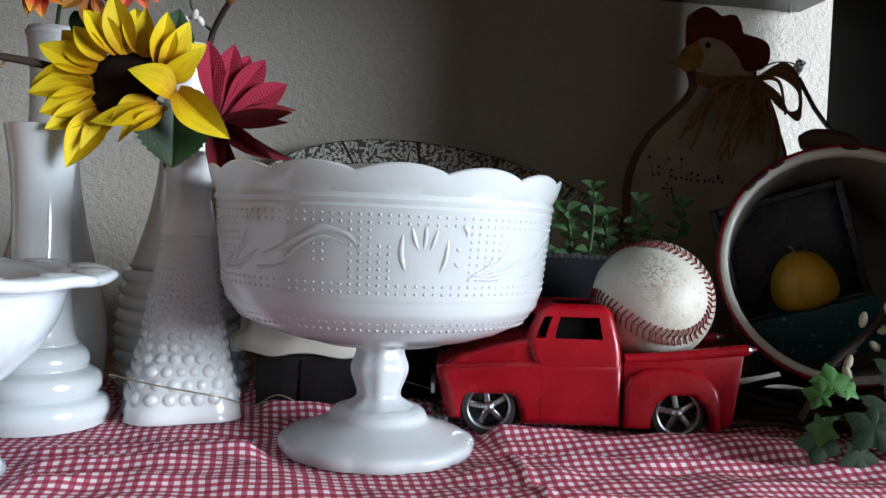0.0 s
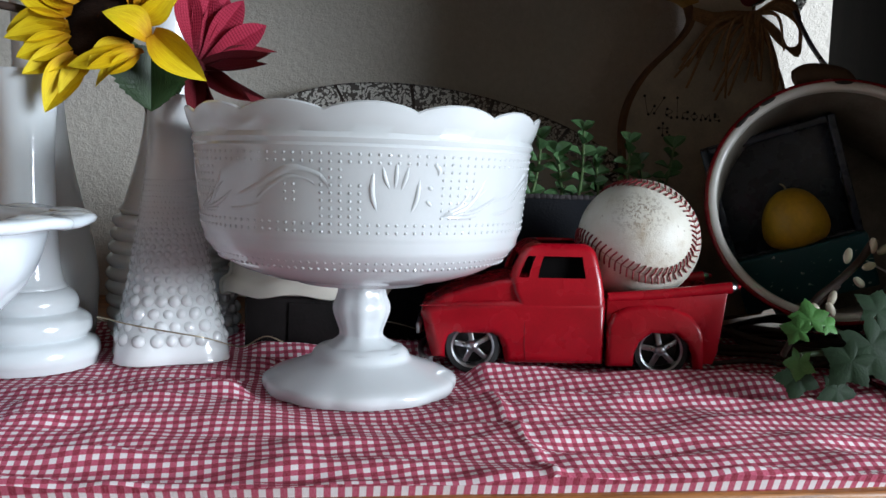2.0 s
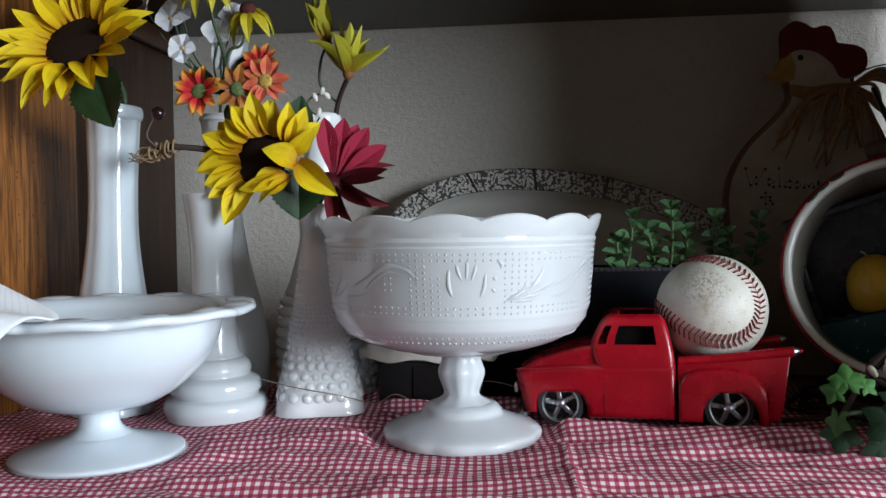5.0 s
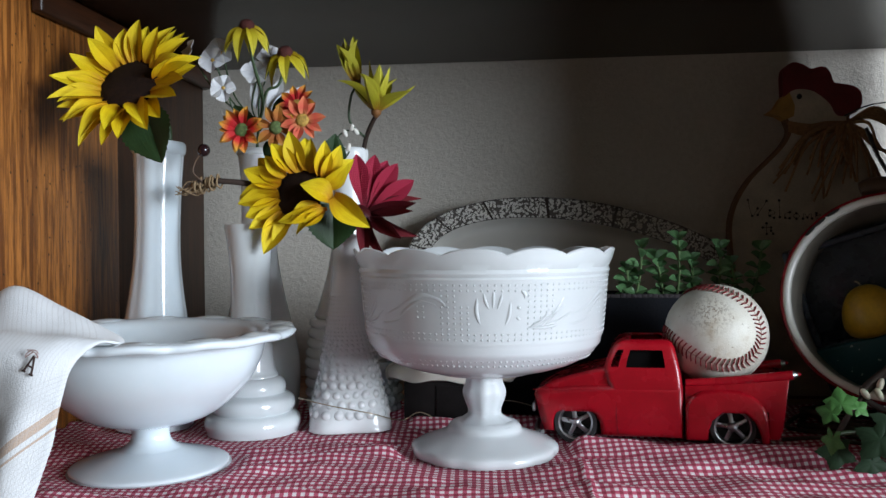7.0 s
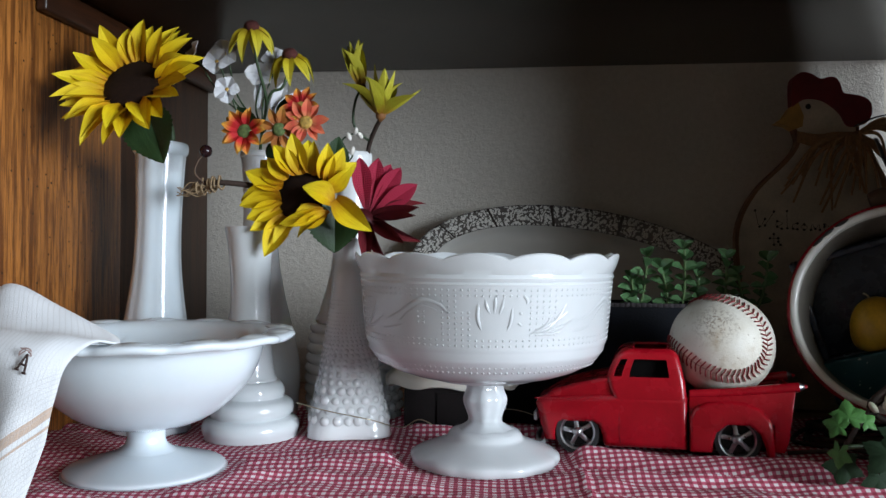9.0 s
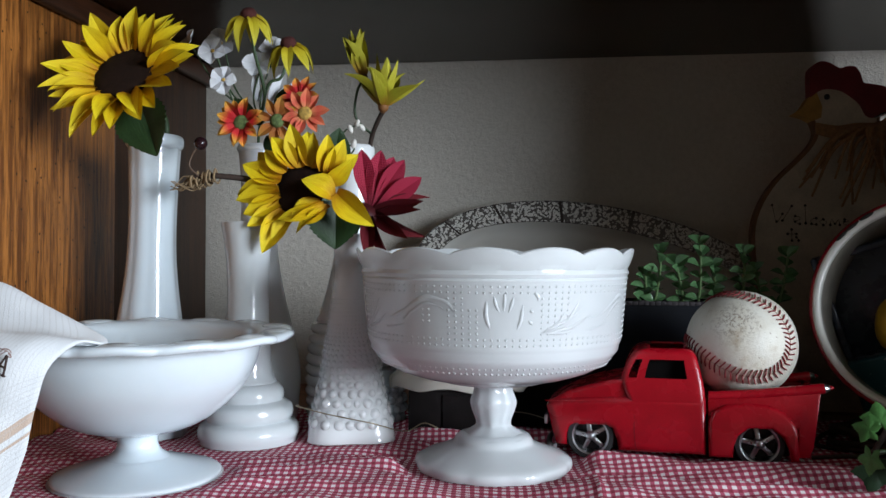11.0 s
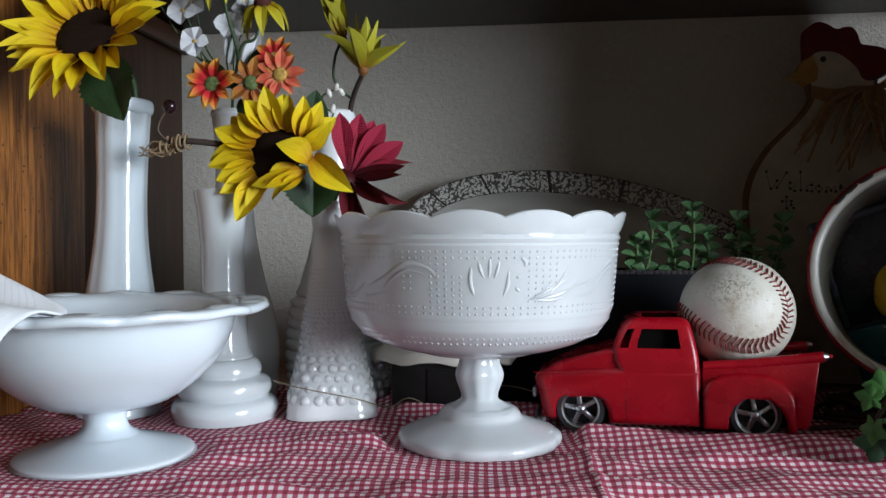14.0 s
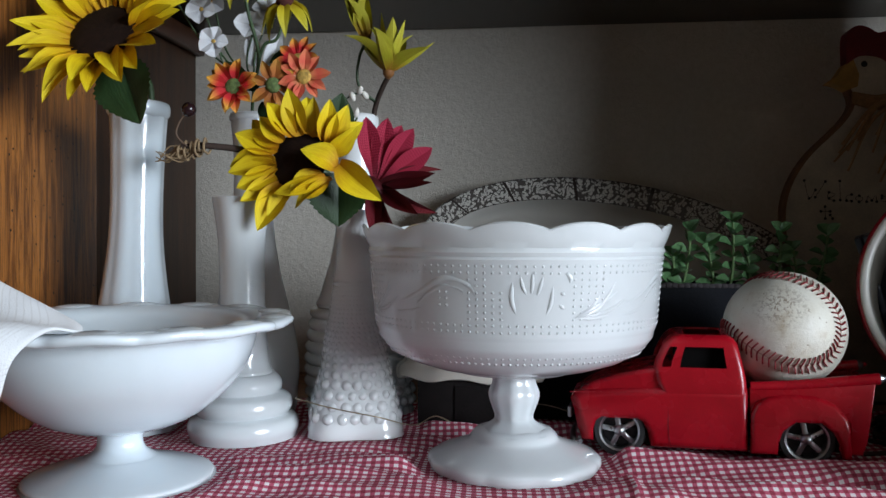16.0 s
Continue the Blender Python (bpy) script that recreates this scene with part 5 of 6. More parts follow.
def hen_cutout():
    Y = 0.6600
    cream = plain("aged_cream_paint", (0.50, 0.42, 0.32), 0.75, 0, 0.25, 50, 500, 0.3)
    brown = plain("brown_rubbed_edge", (0.16, 0.075, 0.035), 0.8, 0, 0.3, 80)
    red = plain("barn_red_paint", (0.16, 0.012, 0.016), 0.75, 0, 0.25, 60)
    beak = plain("mustard_paint", (0.40, 0.22, 0.05), 0.75, 0, 0.25, 80)
    ink = plain("black_ink", (0.01, 0.01, 0.01), 0.7, 0, 0.2)
    outline = [(0.2985, 0.2600), (0.3020, 0.2480), (0.2960, 0.2360), (0.2850, 0.2240), (0.2680, 0.2070), (0.2550, 0.1870), (0.2480, 0.1650), (0.2480, 0.1400), (0.2530, 0.1000), (0.2600, 0.0500), (0.2620, 0.0020),
               (0.3800, 0.0020), (0.3900, 0.0600), (0.3960, 0.1200), (0.3940, 0.1700), (0.3850, 0.2050), (0.3700, 0.2350), (0.3580, 0.2540), (0.3560, 0.2700), (0.3400, 0.2880), (0.3200, 0.2920), (0.3000, 0.2880), (0.2985, 0.2750)]
    pts = [(float(x), float(z)) for x, z in spline(outline + outline[:1], 3)[:-1]]
    bm = bmesh.new()

    def slab(poly, y0, y1, idx, inset=0.0, idx2=0):
        o = prism(poly, y0, y1, 0.0)
        for f in o.faces:
            f.material_index = idx
        if inset:
            front = [f for f in o.faces if len(f.verts) > 4 and f.calc_center_median().y < (y0 + y1) / 2]
            r = bmesh.ops.inset_region(o, faces=front, thickness=inset, depth=0.0002)
            for f in front:
                f.material_index = idx2
        join(bm, o)

    slab(pts, Y, Y + 0.012, 1, 0.0032, 0)
    comb = [(0.2975, 0.2800), (0.2970, 0.3020), (0.3000, 0.3090), (0.3070, 0.3125), (0.3150, 0.3105), (0.3225, 0.3060), (0.3290, 0.3075), (0.3355, 0.3070), (0.3400, 0.3010), (0.3425, 0.2930), (0.3480, 0.2915), (0.3600, 0.2890), (0.3668, 0.2830), (0.3675, 0.2720), (0.3620, 0.2640), (0.3500, 0.2610),
            (0.3440, 0.2640), (0.3400, 0.2720), (0.3320, 0.2800), (0.3220, 0.2860), (0.3080, 0.2870)]
    slab([(float(x), float(z)) for x, z in spline(comb + comb[:1], 3)[:-1]], Y - 0.0015, Y + 0.0125, 2)
    slab([(0.2825, 0.2655), (0.2900, 0.2705), (0.2960, 0.2800), (0.3030, 0.2850), (0.3080, 0.2720), (0.3070, 0.2620), (0.2990, 0.2590), (0.2920, 0.2630)], Y - 0.0008, Y + 0.0122, 3)
    dots = bmesh.new()
    ball(dots, (0.3119, Y - 0.0006, 0.2805), 0.0026, 12, 8, (1, 0.4, 1))
    # hand-drawn greeting with dotted ends, and the first letters of the next line
    letters = [[(0.2650, 0.1840), (0.2690, 0.1690), (0.2740, 0.1760)], [(0.2740, 0.1700), (0.2820, 0.1830)], [(0.2850, 0.1690), (0.2900, 0.1720), (0.2850, 0.1740), (0.2840, 0.1690), (0.2890, 0.1670)], [(0.2935, 0.1835), (0.2940, 0.1675)],
               [(0.3030, 0.1720), (0.2990, 0.1710), (0.2990, 0.1670), (0.3030, 0.1665)], [(0.3090, 0.1710), (0.3060, 0.1690), (0.3090, 0.1660), (0.3120, 0.1685), (0.3090, 0.1710)], [(0.3150, 0.166), (0.3160, 0.171), (0.319, 0.167), (0.322, 0.171), (0.323, 0.166)],
               [(0.327, 0.1690), (0.331, 0.1690), (0.327, 0.1710), (0.3265, 0.1665), (0.331, 0.166)], [(0.2820, 0.1620), (0.2822, 0.1520)], [(0.2785, 0.1580), (0.2860, 0.1580)], [(0.2860, 0.1550), (0.2880, 0.1520)]]
    for s in letters:
        tube([(x, Y - 0.0004, z) for x, z in s], 0.00022, 5, 3, dots)
        for x, z in (s[0], s[-1], s[len(s) // 2]):
            ball(dots, (x, Y - 0.0004, z), 0.0012, 8, 6, (1, 0.4, 1))
    for f in dots.faces:
        f.material_index = 4
    join(bm, dots)
    ob = part("hen_cutout", bm, [cream, brown, red, beak, ink], smooth=False)
    tagged(ob, "painted wooden hen cut-out with a greeting and red comb", "decoration")
    # raffia bow round the neck
    rng = random.Random(6)
    bow = thing("raffia_bow", "brown raffia bow tied round the hen's neck", "bow", pose(0.352, 0.652, 0.255))
    M_RAFFIA = plain("brown_raffia", (0.31, 0.165, 0.07), 0.85, 0, 0.35, 300, 900, 0.5)
    knot = Vector((0.352, 0.6500, 0.2540))
    for k in range(24):
        e = Vector((rng.uniform(0.285, 0.378), 0.648 + rng.uniform(-0.006, 0.004), rng.uniform(0.175, 0.225)))
        rod("strand", bow, [knot, (knot + e) / 2 + Vector((rng.uniform(-0.012, 0.006), -0.004, 0.012)), e], lambda s: 0.0020 - 0.0011 * s, M_RAFFIA)
    for k in range(6):
        rod("neck_band", bow, [(0.3010, 0.6550, 0.2480 + 0.0016 * k), (0.3200, 0.6560, 0.2430 + 0.0020 * k), (0.3350, 0.6550, 0.2450 + 0.002 * k), knot], 0.0012, M_RAFFIA)
    for k in range(5):
        d = 0.002 * k
        rod("loop", bow, [knot, (0.372, 0.652 - d, 0.2580 + d), (0.3920, 0.654, 0.2480 + d), (0.3960, 0.656, 0.2320 - d), (0.3840, 0.654, 0.2280), (0.3730, 0.652, 0.2420 - d), knot], 0.0015, M_RAFFIA)
    rod("loop", bow, [knot, (0.366, 0.650, 0.232), (0.375, 0.650, 0.205), (0.372, 0.652, 0.180), (0.368, 0.652, 0.150)], 0.0018, M_RAFFIA)
    wire = thing("hanging_wire", "thin bent hanging wire with a checked fabric tag", "wire", pose(0.352, 0.652, 0.262))
    M_WIRE = plain("dark_wire", (0.03, 0.025, 0.022), 0.5, 0.6, 0.2)
    rod("wire", wire, [(0.349, 0.650, 0.2600), (0.372, 0.660, 0.2700), (0.400, 0.680, 0.2760), (0.425, 0.705, 0.2760), (0.4350, 0.730, 0.2790)], 0.0007, M_WIRE)
    rod("wire", wire, [(0.372, 0.657, 0.2640), (0.386, 0.662, 0.2660), (0.396, 0.664, 0.2560), (0.398, 0.662, 0.2460)], 0.0007, M_WIRE)
    tag_m, t, b = nodes_of("checked_tag_cloth")
    ch = t.nodes.new("ShaderNodeTexChecker")
    ch.inputs["Scale"].default_value = 330
    ch.inputs["Color1"].default_value, ch.inputs["Color2"].default_value = (0.5, 0.5, 0.48, 1), (0.02, 0.02, 0.02, 1)
    t.links.new(coords(t), ch.inputs["Vector"])
    t.links.new(ch.outputs["Color"], b.inputs["Base Color"])
    part("tag", box(-0.0045, 0.0045, -0.0006, 0.0006, -0.0090, 0.0090, 0.0003), tag_m, wire, "black and white checked tag").matrix_basis = local(wire, pose(0.4390, 0.7350, 0.2840, 0, 28, -10))


def enamel_pail():
    n = Vector((-0.365, -0.898, 0.245)).normalized()
    m = facing((0.319, 0.4668, 0.1064), n)
    top = thing("enamel_pail", "white enamel pail with a chipped red rim on its side", "pail", m)
    white = milk("white_enamel", (0.80, 0.78, 0.72), 0.2)
    red = plain("red_enamel", (0.22, 0.008, 0.014), 0.25, 0, 0.2, 90, 600, 0.05)
    chip = plain("chipped_iron", (0.02, 0.016, 0.014), 0.7, 0, 0.4, 300)
    # lining is greyer than the body: shade inside the pail is coloured in
    inside = plain("shaded_lining_enamel", (0.20, 0.18, 0.15), 0.35, 0, 0.4, 45, 500, 0.1)
    part("lining", lathe([(0.0692, -0.0045), (0.0664, -0.0350), (0.0614, -0.0775), (0.0580, -0.0822), (0.0, -0.0830), (0.0, -0.0838), (0.0585, -0.0830), (0.0620, -0.0780), (0.0670, -0.0350), (0.0698, -0.0045), (0.0692, -0.0045)], 96, 2), inside, top, "grey enamel lining with the inner shade in its colour")
    part("body", lathe([(0.0700, -0.0010), (0.0720, -0.0040), (0.0690, -0.0350), (0.0640, -0.0800), (0.0600, -0.0850), (0.0, -0.0860), (0.0, -0.0838), (0.0585, -0.0830), (0.0620, -0.0780), (0.0670, -0.0350), (0.0698, -0.0030), (0.0700, -0.0010)], 96, 2), white, top)
    part("lip", lathe([(0.0696, -0.0026), (0.0705, 0.0008), (0.0730, 0.0018), (0.0752, 0.0010), (0.0758, -0.0010), (0.0745, -0.0036), (0.0715, -0.0044), (0.0696, -0.0026)], 96, 2), white, top, "white enamel lip")
    part("rim", lathe([(0.0752, 0.0012), (0.0766, 0.0010), (0.0777, -0.0008), (0.0770, -0.0034), (0.0750, -0.0052), (0.0722, -0.0052), (0.0745, -0.0030), (0.0752, 0.0012)], 96, 2), red, top, "red enamel rim")
    inv = m.inverted()
    for p in ((0.2680, 0.4700, 0.1640), (0.2760, 0.4700, 0.1720), (0.3260, 0.4780, 0.1830), (0.2620, 0.470, 0.158)):
        d = inv @ Vector(p)
        a = math.atan2(d.y, d.x)
        bm = bmesh.new()
        ball(bm, (0, 0, 0), 0.0045, 12, 6, (0.35, 1.3, 0.25))
        part("chip", bm, chip, top, "dark chip in the enamel").matrix_basis = Matrix.Rotation(a, 4, "Z") @ pose(0.0742, 0, 0.0012, 0, 0, 0)
    ears = plain("dark_grip_wood", (0.10, 0.055, 0.03), 0.6, 0, 0.3)
    g = part("grip", tube([(-0.018, 0, 0), (-0.009, 0, 0.003), (0.009, 0, 0.003), (0.018, 0, 0)], lambda s: 0.0050 + 0.003 * math.sin(math.pi * s), 14, 4), ears, top, "turned wooden grip")
    g.matrix_basis = inv @ pose(0.3270, 0.5050, 0.1820, 0, 6, -14)
    w = part("bail", tube([inv @ Vector(p) for p in ((0.3300, 0.5500, 0.2350), (0.3320, 0.5250, 0.2050), (0.3420, 0.5080, 0.1860), (0.3850, 0.4950, 0.1700), (0.3950, 0.4650, 0.1200))], 0.0016, 8, 5), M_CHROME, top, "bent wire handle")


def trinket_box():
    """A dark blue hinged box standing open inside the pail, with an egg-shaped candle in it."""
    m = pose(0.3120, 0.5030, 0.0880, 8, -18, -24)
    top = thing("trinket_box", "open dark blue speckled box standing inside the pail", "box", m)
    navy = plain("worn_navy_paint", (0.030, 0.040, 0.060), 0.28, 0, 0.4, 70, 500, 0.3)
    t_m, t, b = nodes_of("speckled_teal_enamel")
    v = coords(t)
    sp = noise_tex(t, v, 260, 2)
    t.links.new(mix(t, ramp(t, sp, [(0.66, (0, 0, 0)), (0.70, (1, 1, 1))]), (0.012, 0.075, 0.095), (0.42, 0.50, 0.50)), b.inputs["Base Color"])
    b.inputs["Roughness"].default_value = 0.35
    part("back_panel", box(-0.043, 0.043, 0.024, 0.028, -0.022, 0.062, 0.001), navy, top)
    for x0, x1, z0, z1 in ((-0.043, -0.038, -0.022, 0.062), (0.038, 0.043, -0.022, 0.062), (-0.038, 0.038, 0.057, 0.062), (-0.038, 0.038, -0.022, -0.016)):
        part("frame", box(x0, x1, 0.013, 0.024, z0, z1, 0.0012), navy, top)
    part("lid", box(-0.042, 0.042, -0.004, 0.006, -0.052, -0.0155, 0.0015), t_m, top, "speckled teal front")
    egg = thing("egg_candle", "yellow egg-shaped candle with a small wick", "candle", m @ pose(0.0030, 0.0120, -0.0040))
    wax = plain("yellow_wax", (0.62, 0.37, 0.030), 0.35, 0, 0.25, 60, 400, 0.1)
    part("wax", lathe([(0.0, -0.0120), (0.0150, -0.0115), (0.0205, -0.0060), (0.0212, 0.0020), (0.0185, 0.0120), (0.0128, 0.0205), (0.0058, 0.0250), (0.0, 0.0258)], 40, 3), wax, egg)
    part("wick", tube([(0, 0, 0.0250), (-0.001, 0, 0.0285), (-0.003, -0.0005, 0.0305)], 0.0007, 6, 4), plain("cotton_wick", (0.45, 0.40, 0.28), 0.9), egg, "bent cotton wick")


def planter():
    top = thing("planter_box", "long dark planter box with a chipped rusty edge", "planter", pose(0.100, 0.575, 0.002))
    dark = plain("blackened_tin", (0.005, 0.006, 0.010), 0.6, 0, 0.5, 40, 500, 0.4, 0.15)
    rust = plain("rusty_edge", (0.05, 0.042, 0.045), 0.8, 0, 0.6, 90, 500, 0.8)
    for name, a in (("front", (-0.130, 0.130, -0.0300, -0.0270)), ("back", (-0.130, 0.130, 0.0270, 0.0300)), ("end", (-0.130, -0.127, -0.027, 0.027)), ("end", (0.127, 0.130, -0.027, 0.027))):
        part(name, box(*a, 0, 0.100, 0.0006), dark, top)
    part("base", box(-0.127, 0.127, -0.027, 0.027, 0.0, 0.003), dark, top)
    part("soil", box(-0.127, 0.127, -0.027, 0.027, 0.080, 0.090), plain("dark_moss", (0.02, 0.022, 0.014), 0.95, 0, 0.5, 120), top)
    bm = bmesh.new()
    for k in range(60):
        x = -0.130 + 0.26 * (k + 0.5) / 60
        box(x - 0.0022, x + 0.0022, -0.0312, -0.0264, 0.0975, 0.1005 + 0.0016 * abs(noise.noise((x * 90, 0, 0))), 0.0003, 1, bm)
    part("rolled_edge", bm, rust, top, "chipped rusty rolled edge")


SPRIG = plain("glossy_green_leaf", (0.095, 0.200, 0.085), 0.14, 0, 0.4, 120, 700, 0.15)


def boxwood(x, y, z_top, lean, seed):
    rng = random.Random(seed)
    base = Vector((x - lean, y + 0.006, 0.088))
    top = thing("greenery_sprig", "small glossy artificial boxwood sprig in the planter", "artificial plant", pose(*base), "sprigs in the planter")
    tip = Vector((x, y, z_top))
    rod("stem", top, [base, (base + tip) / 2 + Vector((0.002, 0, 0)), tip], 0.0010, plain("pale_green_stem", (0.12, 0.20, 0.07), 0.5))
    me = petal_mesh("sprig_leaf", 0.0130, 0.0098, SPRIG, 0.3, -0.35, 0.4, 1.15, 0.0010)
    # pairs of leaves up the stem, each turned a quarter from the pair below, and a tuft on top
    for k in range(12):
        s = 0.28 + 0.72 * (k // 2) / 5
        p = base.lerp(tip, s)
        a = radians(180 * (k % 2) + 62 * (k // 2) + rng.uniform(-20, 20))
        rise = rng.uniform(0.1, 0.4) + 0.5 * max(0, s - 0.75) * 4
        d = Vector((math.cos(a), 0.6 * math.sin(a), rise)).normalized()
        n = Vector((-0.2 * math.cos(a), -0.75, 0.65)) + 0.25 * Vector((rng.uniform(-1, 1), rng.uniform(-1, 1), rng.uniform(-1, 1)))
        side = n.cross(d).normalized()
        m4 = Matrix((d, side, d.cross(side))).transposed().to_4x4()
        m4.translation = p
        ob = new("leaf", me)
        ob.parent = top
        ob.matrix_basis = local(top, m4 @ Matrix.Scale(rng.uniform(0.70, 1.0), 4))


def ivy_mesh(name, size, mat):
    """A five-lobed ivy leaf along x, slightly domed, with thickness."""
    bm = bmesh.new()
    uvl = bm.loops.layers.uv.new("UVMap")
    n = 60
    sheets = []
    for s in (1, -1):
        centre = bm.verts.new((0, 0, s * 0.0004))
        mids, rim = [], []
        for k in range(n):
            a = 2 * math.pi * k / n
            r = size * (0.33 + 0.21 * (1 - abs(math.sin(2.5 * a))) ** 0.9 + 0.09 * math.cos(a)) * (1 + 0.03 * math.cos(30 * a))
            if abs(a - math.pi) < 0.28:
                r *= 0.35 + 2.2 * abs(a - math.pi)
            dome = lambda q: -0.35 * q * q / size + 0.10 * q * abs(math.cos(2.5 * a))
            mids.append(bm.verts.new((0.55 * r * math.cos(a), 0.55 * r * math.sin(a), dome(0.55 * r) + s * 0.0003)))
            rim.append(bm.verts.new((r * math.cos(a), r * math.sin(a), dome(r))))
        sheets.append((centre, mids, rim))
        for k in range(n):
            j = (k + 1) % n
            for f in ((centre, mids[k], mids[j]), (mids[k], rim[k], rim[j], mids[j])):
                bm.faces.new(f if s > 0 else f[::-1])
    for f in bm.faces:
        f.smooth = True
        for loop in f.loops:
            loop[uvl].uv = (loop.vert.co.length / size, 0.5 + loop.vert.co.y / size)
    me = bpy.data.meshes.new(name)
    bm.to_mesh(me)
    bm.free()
    me.materials.append(mat)
    return me


def ivy():
    rng = random.Random(9)
    top = thing("ivy_garland", "trailing artificial ivy with dark and bright leaves", "artificial plant", pose(0.290, 0.380, 0.004))
    dark = plain("dark_ivy_fabric", (0.012, 0.030, 0.012), 0.65, 0, 0.3, 110, 700, 0.3, 0.2)
    bright = plain("bright_ivy_fabric", (0.060, 0.17, 0.042), 0.5, 0, 0.3, 110, 700, 0.3, 0.25)
    d, b = ivy_mesh("ivy_leaf", 0.038, dark), ivy_mesh("ivy_leaf", 0.024, bright)
    rod("stem", top, [(0.245, 0.372, 0.030), (0.262, 0.378, 0.030), (0.285, 0.385, 0.026), (0.310, 0.395, 0.018), (0.335, 0.405, 0.012)], 0.0014, STEM)
    for c, f, spin, me, s in (((0.2770, 0.3640, 0.0370), (-0.1, -0.9, 0.35), -60, d, 1.05), ((0.2650, 0.3600, 0.0300), (-0.25, -0.9, 0.3), -130, d, 0.75), ((0.2950, 0.3680, 0.0330), (0.1, -0.85, 0.45), -30, d, 0.9), ((0.2860, 0.3740, 0.0520), (0.0, -0.85, 0.5), 60, d, 0.7),
                              ((0.2450, 0.3650, 0.0490), (-0.3, -0.85, 0.4), 100, b, 0.85), ((0.2390, 0.3640, 0.0440), (-0.5, -0.75, 0.3), 170, b, 0.7), ((0.2390, 0.3620, 0.0290), (-0.75, -0.5, 0.1), -95, b, 0.75), ((0.2560, 0.3690, 0.0460), (0.1, -0.8, 0.55), 30, b, 0.6),
                              ((0.2450, 0.3720, 0.0200), (-0.2, -0.9, 0.2), -100, d, 0.65), ((0.3080, 0.3720, 0.0260), (0.2, -0.9, 0.3), -60, d, 0.6), ((0.2630, 0.3670, 0.0140), (0.0, -0.95, 0.25), -85, d, 0.6)):
        ob = new("leaf", me)
        ob.parent = top
        ob.matrix_basis = local(top, facing(c, f, spin) @ Matrix.Scale(0.88 * s, 4))


def bud_spray():
    rng = random.Random(12)
    top = thing("bud_spray", "brown twig spray with small cream buds", "artificial plant", pose(0.300, 0.420, 0.004))
    rod("twig", top, [(0.330, 0.424, 0.012), (0.300, 0.420, 0.030), (0.276, 0.416, 0.046), (0.292, 0.414, 0.064), (0.3010, 0.413, 0.0740), (0.3080, 0.412, 0.0860)], 0.0022, TWIG)
    rod("twig", top, [(0.260, 0.414, 0.020), (0.272, 0.415, 0.040), (0.290, 0.414, 0.060)], 0.0018, TWIG)
    rod("wire", top, [(0.304, 0.412, 0.0740), (0.325, 0.405, 0.0620), (0.342, 0.396, 0.0480), (0.350, 0.390, 0.0420)], 0.0006, M_CHROME, "thin bright wire")
    cream = plain("cream_bud", (0.62, 0.57, 0.44), 0.45, 0, 0.15, 200)
    for c, tilt in (((0.2930, 0.412, 0.0765), 8), ((0.3140, 0.412, 0.0805), 55), ((0.3066, 0.411, 0.0825), -6), ((0.3045, 0.410, 0.0712), 75), ((0.3000, 0.411, 0.0622), 125), ((0.2856, 0.412, 0.0530), 20), ((0.2845, 0.411, 0.0470), 150), ((0.2765, 0.412, 0.0468), -40)):
        bm = bmesh.new()
        ball(bm, (0, 0, 0), 0.0036, 12, 8, (0.62, 0.62, 1.25))
        part("bud", bm, cream, top, "small cream bud").matrix_basis = local(top, Matrix.Translation(c) @ pose(0, 0, 0, rng.uniform(-15, 15), tilt, 0))


def grapevine():
    """Loose coils of dark twig that carry the pail."""
    rng = random.Random(14)
    top = thing("grapevine_garland", "loose coil of dark brown twigs under the pail", "twigs", pose(0.320, 0.480, 0.003))
    for k in range(10):
        r, ph = rng.uniform(0.030, 0.066), rng.uniform(0, 6.28)
        pts = [(0.322 + r * 1.05 * math.cos(ph + a), 0.500 + r * 0.8 * math.sin(ph + a), 0.005 + 0.0016 * k + 0.003 * math.sin(3 * a + k)) for a in np.linspace(0, 5.2, 10)]
        rod("twig", top, pts, rng.uniform(0.0012, 0.0026), TWIG)
    rod("twig", top, [(0.235, 0.448, 0.008), (0.260, 0.438, 0.012), (0.285, 0.432, 0.010), (0.31, 0.436, 0.014)], 0.0014, TWIG)


def green_mug():
    m, t, b = nodes_of("green_glass")
    b.inputs["Base Color"].default_value = (0.05, 0.24, 0.08, 1)
    b.inputs["Roughness"].default_value = 0.06
    b.inputs["Transmission Weight"].default_value = 0.75
    b.inputs["IOR"].default_value = 1.45
    bump(t, b, noise_tex(t, coords(t), 90, 2), 0.15, 0.001)
    top = thing("glass_mug", "green pressed glass mug with a curved handle", "mug", pose(0.3560, 0.3900, 0.006))
    flute = lambda a, r, z, i: (r * (1 + 0.012 * math.cos(16 * a)), z)
    part("body", lathe([(0.0, 0.0), (0.024, 0.0), (0.0260, 0.003), (0.0265, 0.030), (0.0285, 0.075), (0.0298, 0.0865), (0.0290, 0.0875), (0.0275, 0.086), (0.0258, 0.060), (0.0240, 0.010), (0.0, 0.008)], 80, 2, flute), m, top)
    part("handle", tube([(-0.0265, -0.006, 0.070), (-0.040, -0.009, 0.072), (-0.049, -0.011, 0.063), (-0.048, -0.011, 0.048), (-0.038, -0.009, 0.034), (-0.0255, -0.006, 0.028)], lambda s: 0.0042 - 0.0012 * math.sin(math.pi * s), 12, 6), m, top)


